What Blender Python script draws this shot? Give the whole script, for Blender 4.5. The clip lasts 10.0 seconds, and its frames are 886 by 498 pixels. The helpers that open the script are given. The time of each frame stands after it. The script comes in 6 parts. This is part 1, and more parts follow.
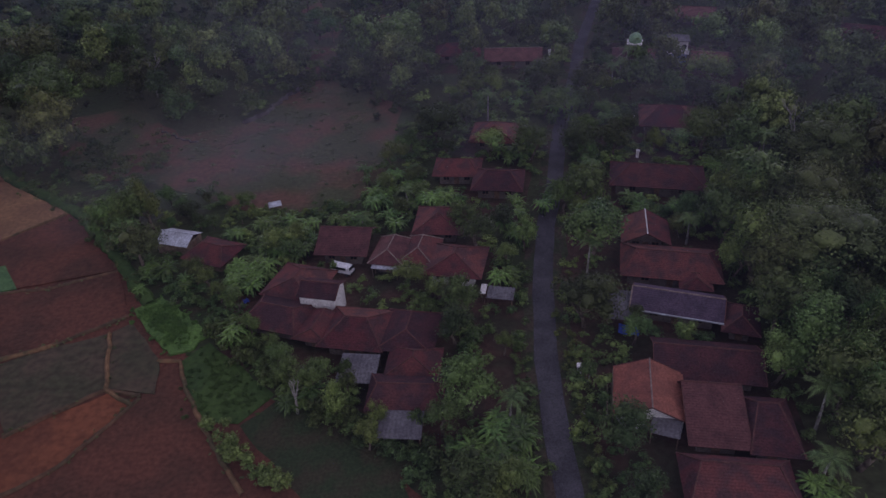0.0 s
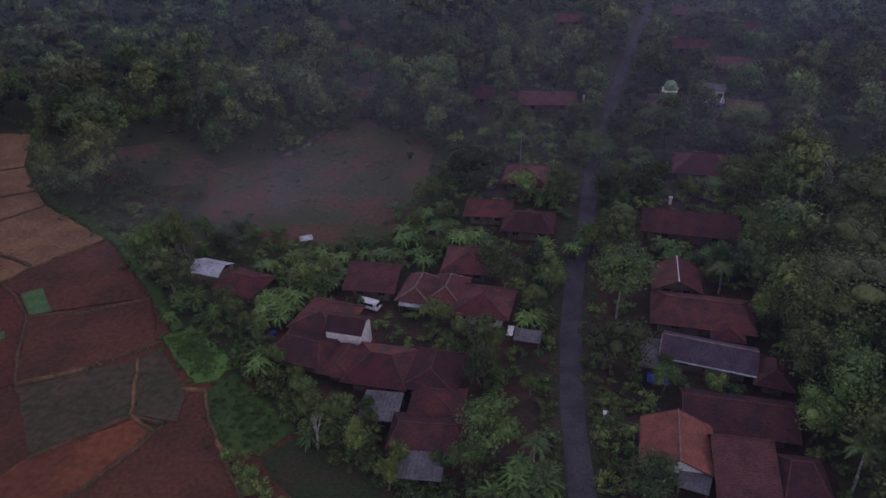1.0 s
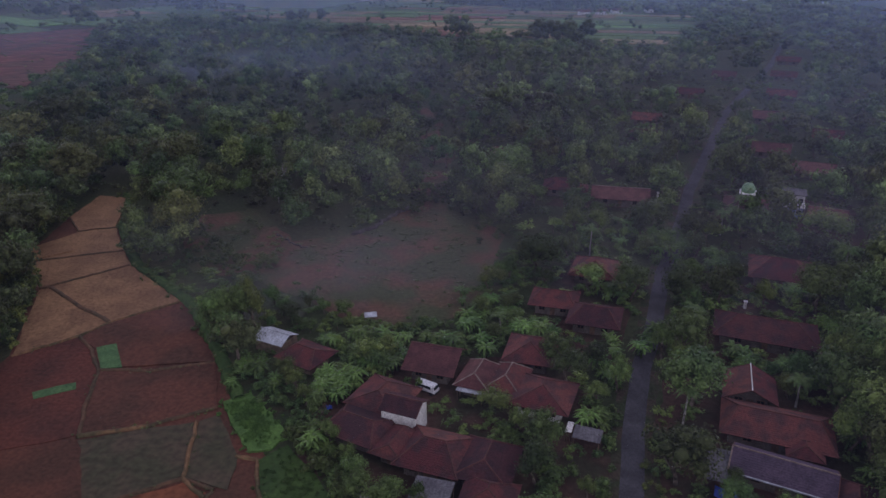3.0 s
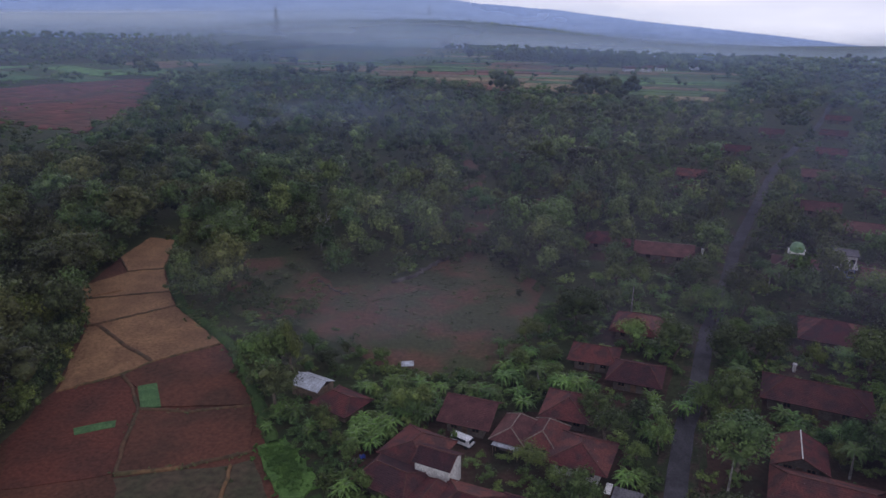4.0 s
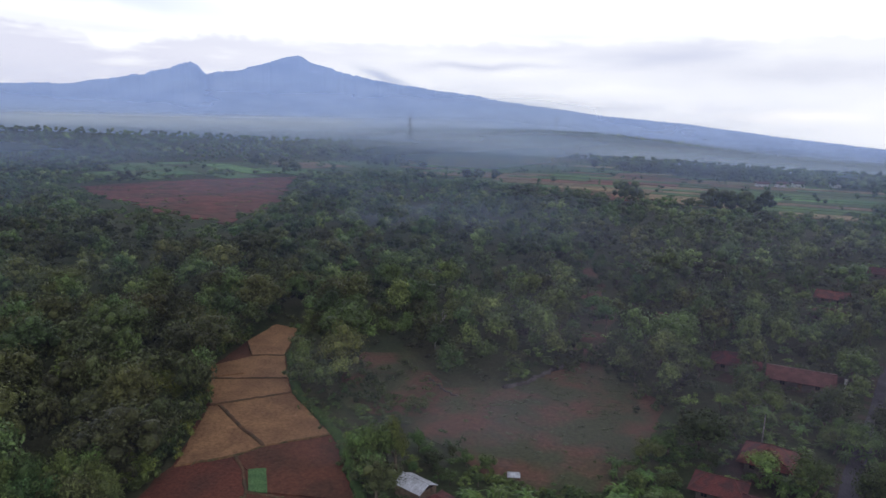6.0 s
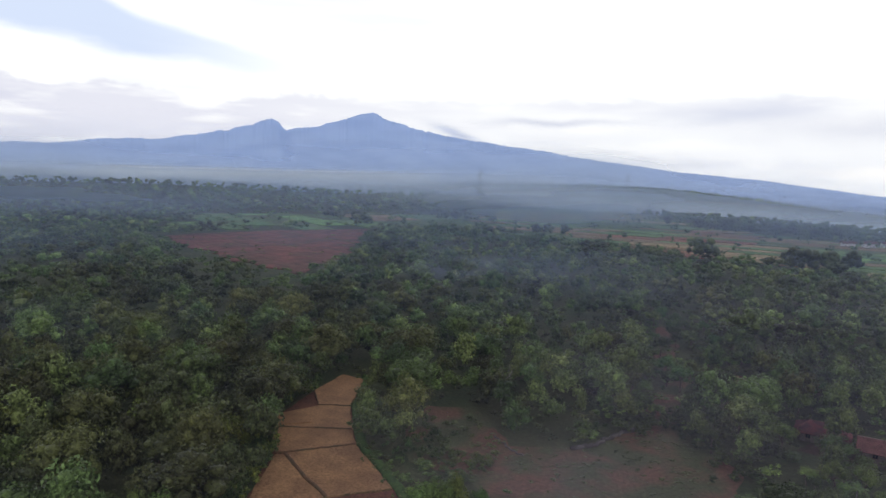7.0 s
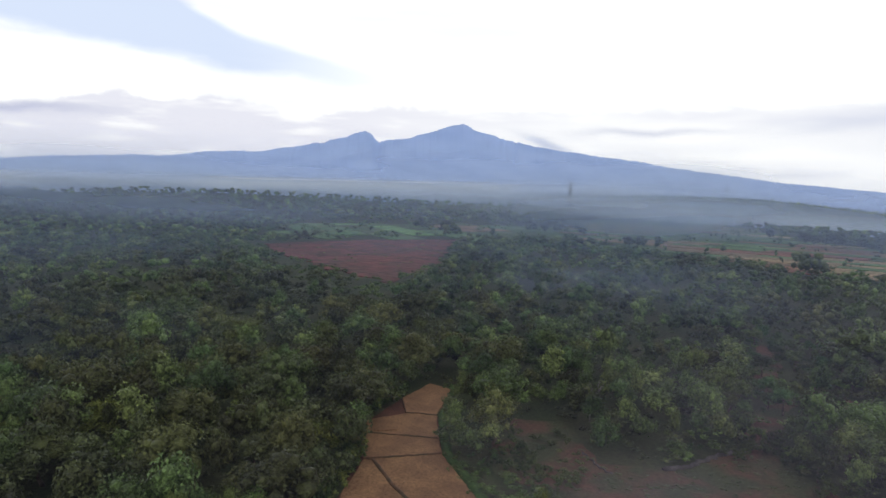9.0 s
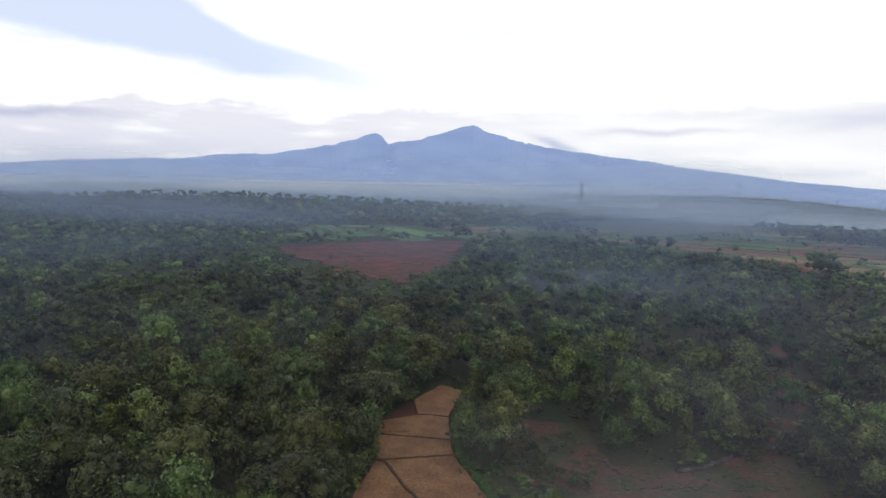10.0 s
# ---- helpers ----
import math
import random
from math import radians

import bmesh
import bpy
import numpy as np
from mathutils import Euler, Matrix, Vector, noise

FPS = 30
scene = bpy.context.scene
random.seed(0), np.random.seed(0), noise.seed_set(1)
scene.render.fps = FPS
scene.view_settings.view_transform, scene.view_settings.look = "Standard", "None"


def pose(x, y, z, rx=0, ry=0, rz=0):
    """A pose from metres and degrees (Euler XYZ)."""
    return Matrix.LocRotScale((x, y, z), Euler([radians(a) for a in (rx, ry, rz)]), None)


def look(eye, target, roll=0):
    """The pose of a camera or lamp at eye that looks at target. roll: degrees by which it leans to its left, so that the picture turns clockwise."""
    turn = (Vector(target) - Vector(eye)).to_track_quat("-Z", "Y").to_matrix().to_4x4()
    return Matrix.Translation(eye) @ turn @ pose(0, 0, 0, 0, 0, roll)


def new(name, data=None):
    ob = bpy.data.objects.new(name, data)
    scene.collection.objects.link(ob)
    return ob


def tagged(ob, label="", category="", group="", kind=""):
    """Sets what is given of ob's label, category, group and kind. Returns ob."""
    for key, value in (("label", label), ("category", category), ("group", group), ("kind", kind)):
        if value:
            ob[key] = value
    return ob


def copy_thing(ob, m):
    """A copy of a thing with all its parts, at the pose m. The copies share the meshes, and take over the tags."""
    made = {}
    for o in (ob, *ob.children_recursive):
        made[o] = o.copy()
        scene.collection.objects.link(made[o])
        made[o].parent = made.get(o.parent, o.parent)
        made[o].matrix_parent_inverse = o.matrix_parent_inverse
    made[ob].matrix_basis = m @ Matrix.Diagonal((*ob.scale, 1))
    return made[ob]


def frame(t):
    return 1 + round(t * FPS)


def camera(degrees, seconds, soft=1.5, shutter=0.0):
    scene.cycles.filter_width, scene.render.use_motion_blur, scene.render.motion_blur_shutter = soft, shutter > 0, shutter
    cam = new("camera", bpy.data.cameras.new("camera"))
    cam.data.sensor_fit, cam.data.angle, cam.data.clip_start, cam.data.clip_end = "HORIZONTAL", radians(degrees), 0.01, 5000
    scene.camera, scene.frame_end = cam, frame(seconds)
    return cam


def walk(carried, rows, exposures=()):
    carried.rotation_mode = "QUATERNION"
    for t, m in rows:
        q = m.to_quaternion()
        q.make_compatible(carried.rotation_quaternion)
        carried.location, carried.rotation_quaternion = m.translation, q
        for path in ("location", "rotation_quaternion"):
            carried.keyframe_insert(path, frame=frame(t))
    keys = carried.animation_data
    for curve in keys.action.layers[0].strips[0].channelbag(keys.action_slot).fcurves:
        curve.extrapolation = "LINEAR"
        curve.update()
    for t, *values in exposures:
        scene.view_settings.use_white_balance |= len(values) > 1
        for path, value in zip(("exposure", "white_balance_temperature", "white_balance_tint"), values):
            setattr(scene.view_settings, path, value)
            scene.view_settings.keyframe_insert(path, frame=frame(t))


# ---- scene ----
cam = camera(65.5, 10.0, soft=1.5)
EYE = (0.0, 0.0, 65.0)
# seconds, yaw, pitch, roll of the hovering, turning camera
PATH = [
    (0.0, 0.00, -33.59, -2.97), (0.5, 1.23, -31.98, -2.52), (1.0, 2.63, -30.22, -2.18), (1.5, 4.02, -28.56, -1.83),
    (2.0, 5.56, -26.80, -1.47), (2.2, 6.17, -26.07, -1.30), (3.3, 9.48, -21.80, -0.46), (3.5, 10.20, -20.91, -0.40),
    (4.0, 12.01, -18.87, -0.17), (4.5, 14.17, -16.64, 0.10), (5.0, 16.46, -14.60, 0.38), (5.5, 18.93, -12.56, 0.68),
    (6.0, 22.03, -10.37, 1.00), (6.2, 23.36, -9.57, 1.09), (7.3, 29.19, -5.35, 1.46), (7.5, 30.05, -5.28, 1.51),
    (8.0, 32.37, -5.31, 1.54), (8.5, 34.24, -5.33, 1.45), (9.0, 35.23, -5.30, 1.38), (9.5, 35.82, -5.25, 1.22),
    (10.0, 36.13, -5.21, 1.01),
]


def aim(yaw, pitch):
    a, b = radians(yaw), radians(pitch)
    return (EYE[0] - 10 * math.sin(a) * math.cos(b), EYE[1] + 10 * math.cos(a) * math.cos(b), EYE[2] + 10 * math.sin(b))


EXPOSURES = [(0.0, -1.0, 5780, 35), (2.2, -0.84, 5780, 32), (3.5, -0.66, 5880, 24), (5.0, -0.48, 6000, 16), (6.2, -0.4, 6300, 12), (7.5, -0.35, 6550, 9), (10.0, -0.35, 6550, 9)]
walk(cam, [(t, look(EYE, aim(yaw, pitch), roll)) for t, yaw, pitch, roll in PATH], EXPOSURES)

# ---- world and light: a bright overcast sky shortly after dawn ----
SUN_AZ, SUN_EL = 135.0, 43.0
world = bpy.data.worlds.new("sky")
scene.world = world
world.use_nodes = True
wt = world.node_tree
wt.nodes.clear()


def wn(kind, operation=""):
    n = wt.nodes.new(kind)
    if operation:
        n.operation = operation
    return n


w_out, w_bg = wn("ShaderNodeOutputWorld"), wn("ShaderNodeBackground")
w_sky = wn("ShaderNodeTexSky")
w_sky.sky_type, w_sky.sun_disc, w_sky.sun_elevation, w_sky.sun_rotation = "NISHITA", False, radians(SUN_EL), radians(SUN_AZ)
w_co, w_sep = wn("ShaderNodeTexCoord"), wn("ShaderNodeSeparateXYZ")
wt.links.new(w_co.outputs["Generated"], w_sep.inputs[0])
w_h = wn("ShaderNodeMath", operation="ADD")
w_h.inputs[1].default_value = 0.16
w_abs = wn("ShaderNodeMath", operation="ABSOLUTE")
wt.links.new(w_sep.outputs["Z"], w_abs.inputs[0])
wt.links.new(w_abs.outputs[0], w_h.inputs[0])
w_pl = wn("ShaderNodeCombineXYZ")
for k in "XY":
    d = wn("ShaderNodeMath", operation="DIVIDE")
    wt.links.new(w_sep.outputs[k], d.inputs[0])
    wt.links.new(w_h.outputs[0], d.inputs[1])
    wt.links.new(d.outputs[0], w_pl.inputs[k])


def w_noise(scale, detail, offset):
    m = wn("ShaderNodeMapping")
    m.inputs["Location"].default_value = offset
    wt.links.new(w_pl.outputs[0], m.inputs[0])
    n = wn("ShaderNodeTexNoise")
    n.inputs["Scale"].default_value, n.inputs["Detail"].default_value = scale, detail
    n.inputs["Roughness"].default_value, n.inputs["Distortion"].default_value = 0.5, 0.6
    wt.links.new(m.outputs[0], n.inputs[0])
    return n


def w_ramp(src, *stops):
    r = wn("ShaderNodeValToRGB")
    while len(r.color_ramp.elements) < len(stops):
        r.color_ramp.elements.new(0.5)
    for e, (p, c) in zip(r.color_ramp.elements, stops):
        e.position, e.color = p, (*c, 1)
    wt.links.new(src.outputs["Fac"], r.inputs[0])
    return r


w_cloud = w_ramp(w_noise(0.75, 6, (3.1, 1.2, 0)), (0.34, (0.70, 0.71, 0.86)), (0.46, (0.84, 0.85, 0.96)), (0.56, (1.02, 1.02, 1.06)), (0.7, (1.16, 1.16, 1.16)))
w_gap = wn("ShaderNodeVectorMath", "DOT_PRODUCT")  # a clear rift in the cloud, high in the west
w_gap.inputs[1].default_value = (-0.83, 0.42, 0.37)
w_rift = wn("ShaderNodeMath", "MULTIPLY_ADD")
w_rift.inputs[1].default_value, w_rift.inputs[2].default_value = -2.4, 2.6
wt.links.new(w_co.outputs["Generated"], w_gap.inputs[0])
wt.links.new(w_gap.outputs["Value"], w_rift.inputs[0])
w_edge = wn("ShaderNodeMath", "ADD")
wt.links.new(w_rift.outputs[0], w_edge.inputs[0])
wt.links.new(w_noise(0.8, 5, (7.7, 4.4, 0)).outputs["Fac"], w_edge.inputs[1])
w_cover = wn("ShaderNodeMapRange")
w_cover.inputs[1].default_value, w_cover.inputs[2].default_value, w_cover.inputs[3].default_value = 0.66, 0.90, 0.25
wt.links.new(w_edge.outputs[0], w_cover.inputs[0])
w_dim = wn("ShaderNodeVectorMath", operation="MULTIPLY")
w_dim.inputs[1].default_value = (0.135, 0.132, 0.150)
wt.links.new(w_sky.outputs[0], w_dim.inputs[0])
w_mix = wn("ShaderNodeMix")
w_mix.data_type = "RGBA"
wt.links.new(w_cover.outputs[0], w_mix.inputs[0])
wt.links.new(w_dim.outputs[0], w_mix.inputs[6])
wt.links.new(w_cloud.outputs[0], w_mix.inputs[7])
def wm(op, a, b=None, c=None, clamp=False):
    """One arithmetic step on sockets or numbers."""
    n = wn("ShaderNodeMath", op)
    n.use_clamp = clamp
    for k, v in enumerate((a, b, c)):
        if v is None:
            continue
        if isinstance(v, (int, float)):
            n.inputs[k].default_value = v
        else:
            wt.links.new(v, n.inputs[k])
    return n.outputs[0]


def w_step(v, a, b):
    """Soft step of v from a to b."""
    n = wn("ShaderNodeMapRange")
    n.interpolation_type = "SMOOTHSTEP"
    n.inputs[1].default_value, n.inputs[2].default_value = a, b
    wt.links.new(v, n.inputs[0])
    return n.outputs[0]


def w_over(under, colour, amount):
    n = wn("ShaderNodeMix")
    n.data_type = "RGBA"
    wt.links.new(amount, n.inputs[0])
    if isinstance(under, tuple):
        n.inputs[6].default_value = (*under, 1)
    else:
        wt.links.new(under, n.inputs[6])
    n.inputs[7].default_value = (*colour, 1)
    return n.outputs[2]


def w_curve(az, pts):
    """A height in degrees that follows the bearing."""
    r = wn("ShaderNodeValToRGB")
    while len(r.color_ramp.elements) < len(pts):
        r.color_ramp.elements.new(0.5)
    for e, (a, h) in zip(r.color_ramp.elements, pts):
        e.position, e.color = (a + 100) / 160, (h / 20, h / 20, h / 20, 1)
    r.color_ramp.interpolation = "B_SPLINE"
    wt.links.new(wm("MULTIPLY_ADD", az, 1 / 160, 100 / 160), r.inputs[0])
    return wm("MULTIPLY", r.outputs[0], 20.0)


def w_puff(az_s, el_s, scale, detail, offset):
    """Cloud noise over bearing and height, drawn out along the horizon."""
    c = wn("ShaderNodeCombineXYZ")
    wt.links.new(wm("MULTIPLY_ADD", az, az_s, offset), c.inputs[0])
    wt.links.new(wm("MULTIPLY", el, el_s), c.inputs[1])
    n = wn("ShaderNodeTexNoise")
    n.inputs["Scale"].default_value, n.inputs["Detail"].default_value = scale, detail
    wt.links.new(c.outputs[0], n.inputs[0])
    return n.outputs["Fac"]


def w_spot(a0, e0, sa, se, lean=0.0):
    """A soft oval streak of cloud."""
    da = wm("MULTIPLY", wm("SUBTRACT", az, float(a0)), 1 / sa)
    de = wm("MULTIPLY", wm("SUBTRACT", wm("MULTIPLY_ADD", az, -lean, e_w), e0 - lean * a0), 1 / se)
    return wm("EXPONENT", wm("MULTIPLY", wm("ADD", wm("MULTIPLY", da, da), wm("MULTIPLY", de, de)), -1.0))


az = wm("MULTIPLY", wm("ARCTAN2", w_sep.outputs["X"], w_sep.outputs["Y"]), 57.2958)
el = wm("MULTIPLY", wm("ARCSINE", w_sep.outputs["Z"]), 57.2958)
e_w = wm("ADD", el, wm("MULTIPLY_ADD", w_puff(0.22, 0.5, 1.0, 5, 3.0), 1.6, -0.8))
low_sky = w_over((1.50, 1.52, 1.47), (1.06, 1.09, 1.20), wm("MULTIPLY", w_step(w_puff(0.05, 0.42, 1.0, 5, 7.3), 0.46, 0.68), 0.55))
# a rift of clear blue running down from the upper west
rift_top = w_curve(az, ((-100, 19.5), (-75, 19.5), (-66, 18.0), (-57.2, 13.5), (-51.4, 10.7), (-44.8, 9.4), (-38.4, 8.2), (-30, 6.5)))
rift = wm("MULTIPLY", w_step(wm("SUBTRACT", wm("MULTIPLY_ADD", az, 0.108, e_w), 3.1), -1.0, 0.6), w_step(wm("SUBTRACT", rift_top, wm("MULTIPLY_ADD", e_w, 0.35, wm("MULTIPLY", el, 0.65))), -0.9, 0.2))
low_sky = w_over(low_sky, (0.86, 0.99, 1.26), wm("MULTIPLY", rift, wm("MULTIPLY", w_step(az, -32.0, -54.0), 0.95)))
# a bank of pale lavender cumulus standing along the horizon
bank_top = w_curve(az, ((-100, 5.4), (-68.7, 5.3), (-63.8, 5.7), (-61.5, 7.2), (-58.5, 5.9), (-54.4, 6.9), (-50.1, 6.4), (-46.6, 4.8), (-44.8, 5.8), (-40.2, 6.7), (-33, 6.3), (-10, 6.6), (6, 6.8), (60, 6.5)))
bumps = wm("MULTIPLY_ADD", w_puff(0.55, 0.9, 1.0, 6, 1.7), 1.5, -0.75)
bank = w_step(wm("SUBTRACT", wm("ADD", bank_top, bumps), el), -0.05, 0.55)
bank_west = w_step(az, -28.0, -48.0)
low_sky = w_over(low_sky, (1.00, 1.01, 1.15), wm("MULTIPLY", bank, wm("MULTIPLY_ADD", bank_west, 0.45, 0.45)))
low_sky = w_over(low_sky, (1.36, 1.37, 1.38), wm("MULTIPLY", bank, wm("MULTIPLY", w_step(w_puff(0.16, 0.8, 1.0, 5, 11.0), 0.50, 0.70), 0.8)))
for a0, e0, sa, se, lean, tone, k in ((-67.5, 4.7, 6.5, 0.42, 0.02, (0.66, 0.70, 0.92), 0.8), (-19.5, 4.5, 5.5, 0.34, 0.0, (0.84, 0.88, 1.04), 0.75), (-5.0, 5.1, 6.0, 0.8, 0.03, (0.86, 0.91, 1.08), 0.7), (4.5, 4.0, 8.0, 0.9, 0.0, (0.92, 0.95, 1.08), 0.6),
                                      (-26.9, 3.55, 2.2, 0.42, -0.28, (0.60, 0.68, 0.92), 0.75), (5.0, 0.9, 4.0, 0.4, 0.0, (1.55, 1.5, 1.42), 0.8), (-12.0, 2.6, 7.0, 0.4, 0.02, (1.45, 1.45, 1.42), 0.6)):
    low_sky = w_over(low_sky, tone, wm("MULTIPLY", w_spot(a0, e0, sa, se, lean), k))
w_up = wn("ShaderNodeMapRange")
w_up.inputs[1].default_value, w_up.inputs[2].default_value, w_up.inputs[3].default_value, w_up.inputs[4].default_value = 0.02, 0.5, 1.75, 0.78
wt.links.new(w_abs.outputs[0], w_up.inputs[0])
high_sky = wn("ShaderNodeVectorMath", "SCALE")
wt.links.new(w_mix.outputs[2], high_sky.inputs[0])
wt.links.new(w_up.outputs[0], high_sky.inputs["Scale"])
w_all = wn("ShaderNodeMix")
w_all.data_type = "RGBA"
wt.links.new(w_step(el, 14.0, 24.0), w_all.inputs[0])
wt.links.new(low_sky, w_all.inputs[6])
wt.links.new(high_sky.outputs[0], w_all.inputs[7])
wt.links.new(w_all.outputs[2], w_bg.inputs[0])
wt.links.new(w_bg.outputs[0], w_out.inputs[0])

sun_data = bpy.data.lights.new("sun", "SUN")
sun_data.energy, sun_data.angle, sun_data.color = 0.5, radians(25), (1.0, 0.93, 0.86)
sun = new("sun", sun_data)
sun.matrix_world = look((300, -300, 400), (0, 60, 0))

# ---- materials ----
MATS = {}


def mat(name, base, alt=None, rough=0.9, grain=3.0, broad=0.15, bump=0.15, island=0.0, obj=0.0, metal=0.0, mix_at=(0.42, 0.6), patch=0.0, rows=None):
    """Two-scale mottled surface: base and alt mixed by broad noise, darkened by fine grain."""
    m = bpy.data.materials.new(name)
    m.use_nodes = True
    t = m.node_tree
    b = t.nodes["Principled BSDF"]
    b.inputs["Roughness"].default_value, b.inputs["Metallic"].default_value = rough, metal
    b.inputs["Specular IOR Level"].default_value = 0.25
    alt = alt or tuple(c * 0.7 for c in base)
    geo = t.nodes.new("ShaderNodeNewGeometry")

    def nz(scale, detail):
        n = t.nodes.new("ShaderNodeTexNoise")
        n.inputs["Scale"].default_value, n.inputs["Detail"].default_value = scale, detail
        t.links.new(geo.outputs["Position"], n.inputs[0])
        return n

    n1, n2 = nz(broad, 5), nz(grain, 4)
    if rows:  # furrows: fine grain drawn out along one direction
        turn = t.nodes.new("ShaderNodeMapping")
        turn.inputs["Rotation"].default_value = (0, 0, radians(rows[0]))
        turn.inputs["Scale"].default_value = (rows[1], 1, 1)
        t.links.new(geo.outputs["Position"], turn.inputs[0])
        t.links.new(turn.outputs[0], n2.inputs[0])
    r1 = t.nodes.new("ShaderNodeMapRange")
    r1.inputs[1].default_value, r1.inputs[2].default_value = mix_at
    t.links.new(n1.outputs["Fac"], r1.inputs[0])
    mx = t.nodes.new("ShaderNodeMix")
    mx.data_type = "RGBA"
    mx.inputs[6].default_value, mx.inputs[7].default_value = (*base, 1), (*alt, 1)
    t.links.new(r1.outputs[0], mx.inputs[0])
    hsv = t.nodes.new("ShaderNodeHueSaturation")
    t.links.new(mx.outputs[2], hsv.inputs["Color"])
    r2 = t.nodes.new("ShaderNodeMapRange")
    r2.inputs[1].default_value, r2.inputs[2].default_value, r2.inputs[3].default_value, r2.inputs[4].default_value = 0.3, 0.7, 0.45 if patch or rows else 0.7, 1.55 if patch or rows else 1.3
    t.links.new(n2.outputs["Fac"], r2.inputs[0])
    value = r2.outputs[0]

    def times(src, amount):
        r = t.nodes.new("ShaderNodeMapRange")
        r.inputs[3].default_value, r.inputs[4].default_value = 1 - amount, 1 + amount
        t.links.new(src, r.inputs[0])
        k = t.nodes.new("ShaderNodeMath")
        k.operation = "MULTIPLY"
        t.links.new(value, k.inputs[0])
        t.links.new(r.outputs[0], k.inputs[1])
        return k.outputs[0]

    if patch:
        own = t.nodes.new("ShaderNodeAttribute")
        own.attribute_name = "tree_tone"
        two = t.nodes.new("ShaderNodeSeparateXYZ")
        t.links.new(own.outputs["Vector"], two.inputs[0])
        value = times(two.outputs[0], patch)
        h = t.nodes.new("ShaderNodeMapRange")
        h.inputs[3].default_value, h.inputs[4].default_value = 0.480, 0.506
        t.links.new(two.outputs[1], h.inputs[0])
        t.links.new(h.outputs[0], hsv.inputs["Hue"])
    if island:
        value = times(geo.outputs["Random Per Island"], island)
    if obj:
        info = t.nodes.new("ShaderNodeObjectInfo")
        value = times(info.outputs["Random"], obj)
        h = t.nodes.new("ShaderNodeMapRange")
        h.inputs[3].default_value, h.inputs[4].default_value = 0.5 - 0.045 * obj, 0.5 + 0.03 * obj
        t.links.new(info.outputs["Random"], h.inputs[0])
        t.links.new(h.outputs[0], hsv.inputs["Hue"])
    t.links.new(value, hsv.inputs["Value"])
    t.links.new(hsv.outputs[0], b.inputs["Base Color"])
    if bump:
        bp = t.nodes.new("ShaderNodeBump")
        bp.inputs["Strength"].default_value, bp.inputs["Distance"].default_value = bump, 1.0 if patch else 0.3
        t.links.new(n2.outputs["Fac"], bp.inputs["Height"])
        t.links.new(bp.outputs[0], b.inputs["Normal"])
    MATS[name] = m
    return m


def tile_mat(name, base, alt):
    """Clay pan tiles: columns of pans as relief, mottled by weather and moss."""
    m = mat(name, base, alt, rough=0.85, grain=4.0, broad=0.5, bump=0.2, obj=0.35)
    return m


M_LEAF = mat("leaf_green", (0.080, 0.118, 0.030), (0.044, 0.080, 0.024), grain=1.2, broad=0.07, bump=0, island=0.45, obj=0.55, rough=0.5)
M_BRIGHT = mat("leaf_bright", (0.127, 0.169, 0.040), (0.080, 0.125, 0.033), grain=1.2, broad=0.09, bump=0, island=0.4, obj=0.45, rough=0.5)
M_OLIVE = mat("leaf_olive", (0.090, 0.112, 0.032), (0.064, 0.088, 0.028), grain=1.0, broad=0.07, bump=0, island=0.4, obj=0.4, rough=0.5)
M_WOODS = mat("leaf_woods", (0.104, 0.158, 0.046), (0.058, 0.100, 0.033), grain=1.3, broad=0.045, bump=0.9, island=0.45, patch=0.5, rough=0.5)
M_WOODS2 = mat("leaf_woods_light", (0.134, 0.178, 0.053), (0.086, 0.130, 0.041), grain=1.3, broad=0.05, bump=0.9, island=0.45, patch=0.5, rough=0.5)
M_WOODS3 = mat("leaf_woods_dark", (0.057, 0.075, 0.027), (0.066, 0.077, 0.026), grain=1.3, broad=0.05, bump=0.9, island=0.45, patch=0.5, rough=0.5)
M_WOODS4 = mat("leaf_woods_olive", (0.086, 0.096, 0.029), (0.062, 0.075, 0.024), grain=1.3, broad=0.05, bump=0.6, island=0.4, patch=0.5, rough=0.5)
M_BANANA = mat("leaf_banana", (0.100, 0.172, 0.034), (0.058, 0.112, 0.027), grain=2, broad=0.2, bump=0.05, island=0.45, obj=0.35, rough=0.4)
M_PALM = mat("leaf_palm", (0.082, 0.128, 0.037), (0.060, 0.102, 0.031), grain=2, broad=0.3, bump=0, island=0.35, obj=0.2, rough=0.6)
M_BAMBOOL = mat("leaf_bamboo", (0.165, 0.195, 0.040), (0.110, 0.145, 0.034), grain=1.5, broad=0.1, bump=0, island=0.4, obj=0.4, rough=0.5)
M_BARKB = mat("bamboo_culm", (0.17, 0.16, 0.06), (0.12, 0.12, 0.05), grain=4, broad=1.0, bump=0)
M_BARK = mat("bark", (0.16, 0.13, 0.10), (0.10, 0.08, 0.06), grain=6, broad=1.0, bump=0.5)
M_BARKPALE = mat("bark_pale", (0.302, 0.288, 0.259), (0.216, 0.202, 0.180), grain=5, broad=1.0, bump=0.3)
M_GROUND = mat("ground_earth", (0.055, 0.058, 0.027), (0.038, 0.052, 0.020), grain=0.9, broad=0.06, bump=0.35)
M_YARD = mat("yard_earth", (0.070, 0.040, 0.028), (0.036, 0.034, 0.019), grain=1.2, broad=0.15, bump=0.3)
M_CLEAR = mat("clearing_earth", (0.118, 0.064, 0.042), (0.060, 0.066, 0.030), grain=1.1, broad=0.07, bump=0.4, mix_at=(0.40, 0.56))
M_ROAD = mat("asphalt", (0.079, 0.075, 0.084), (0.053, 0.051, 0.058), grain=5, broad=0.25, bump=0.15)
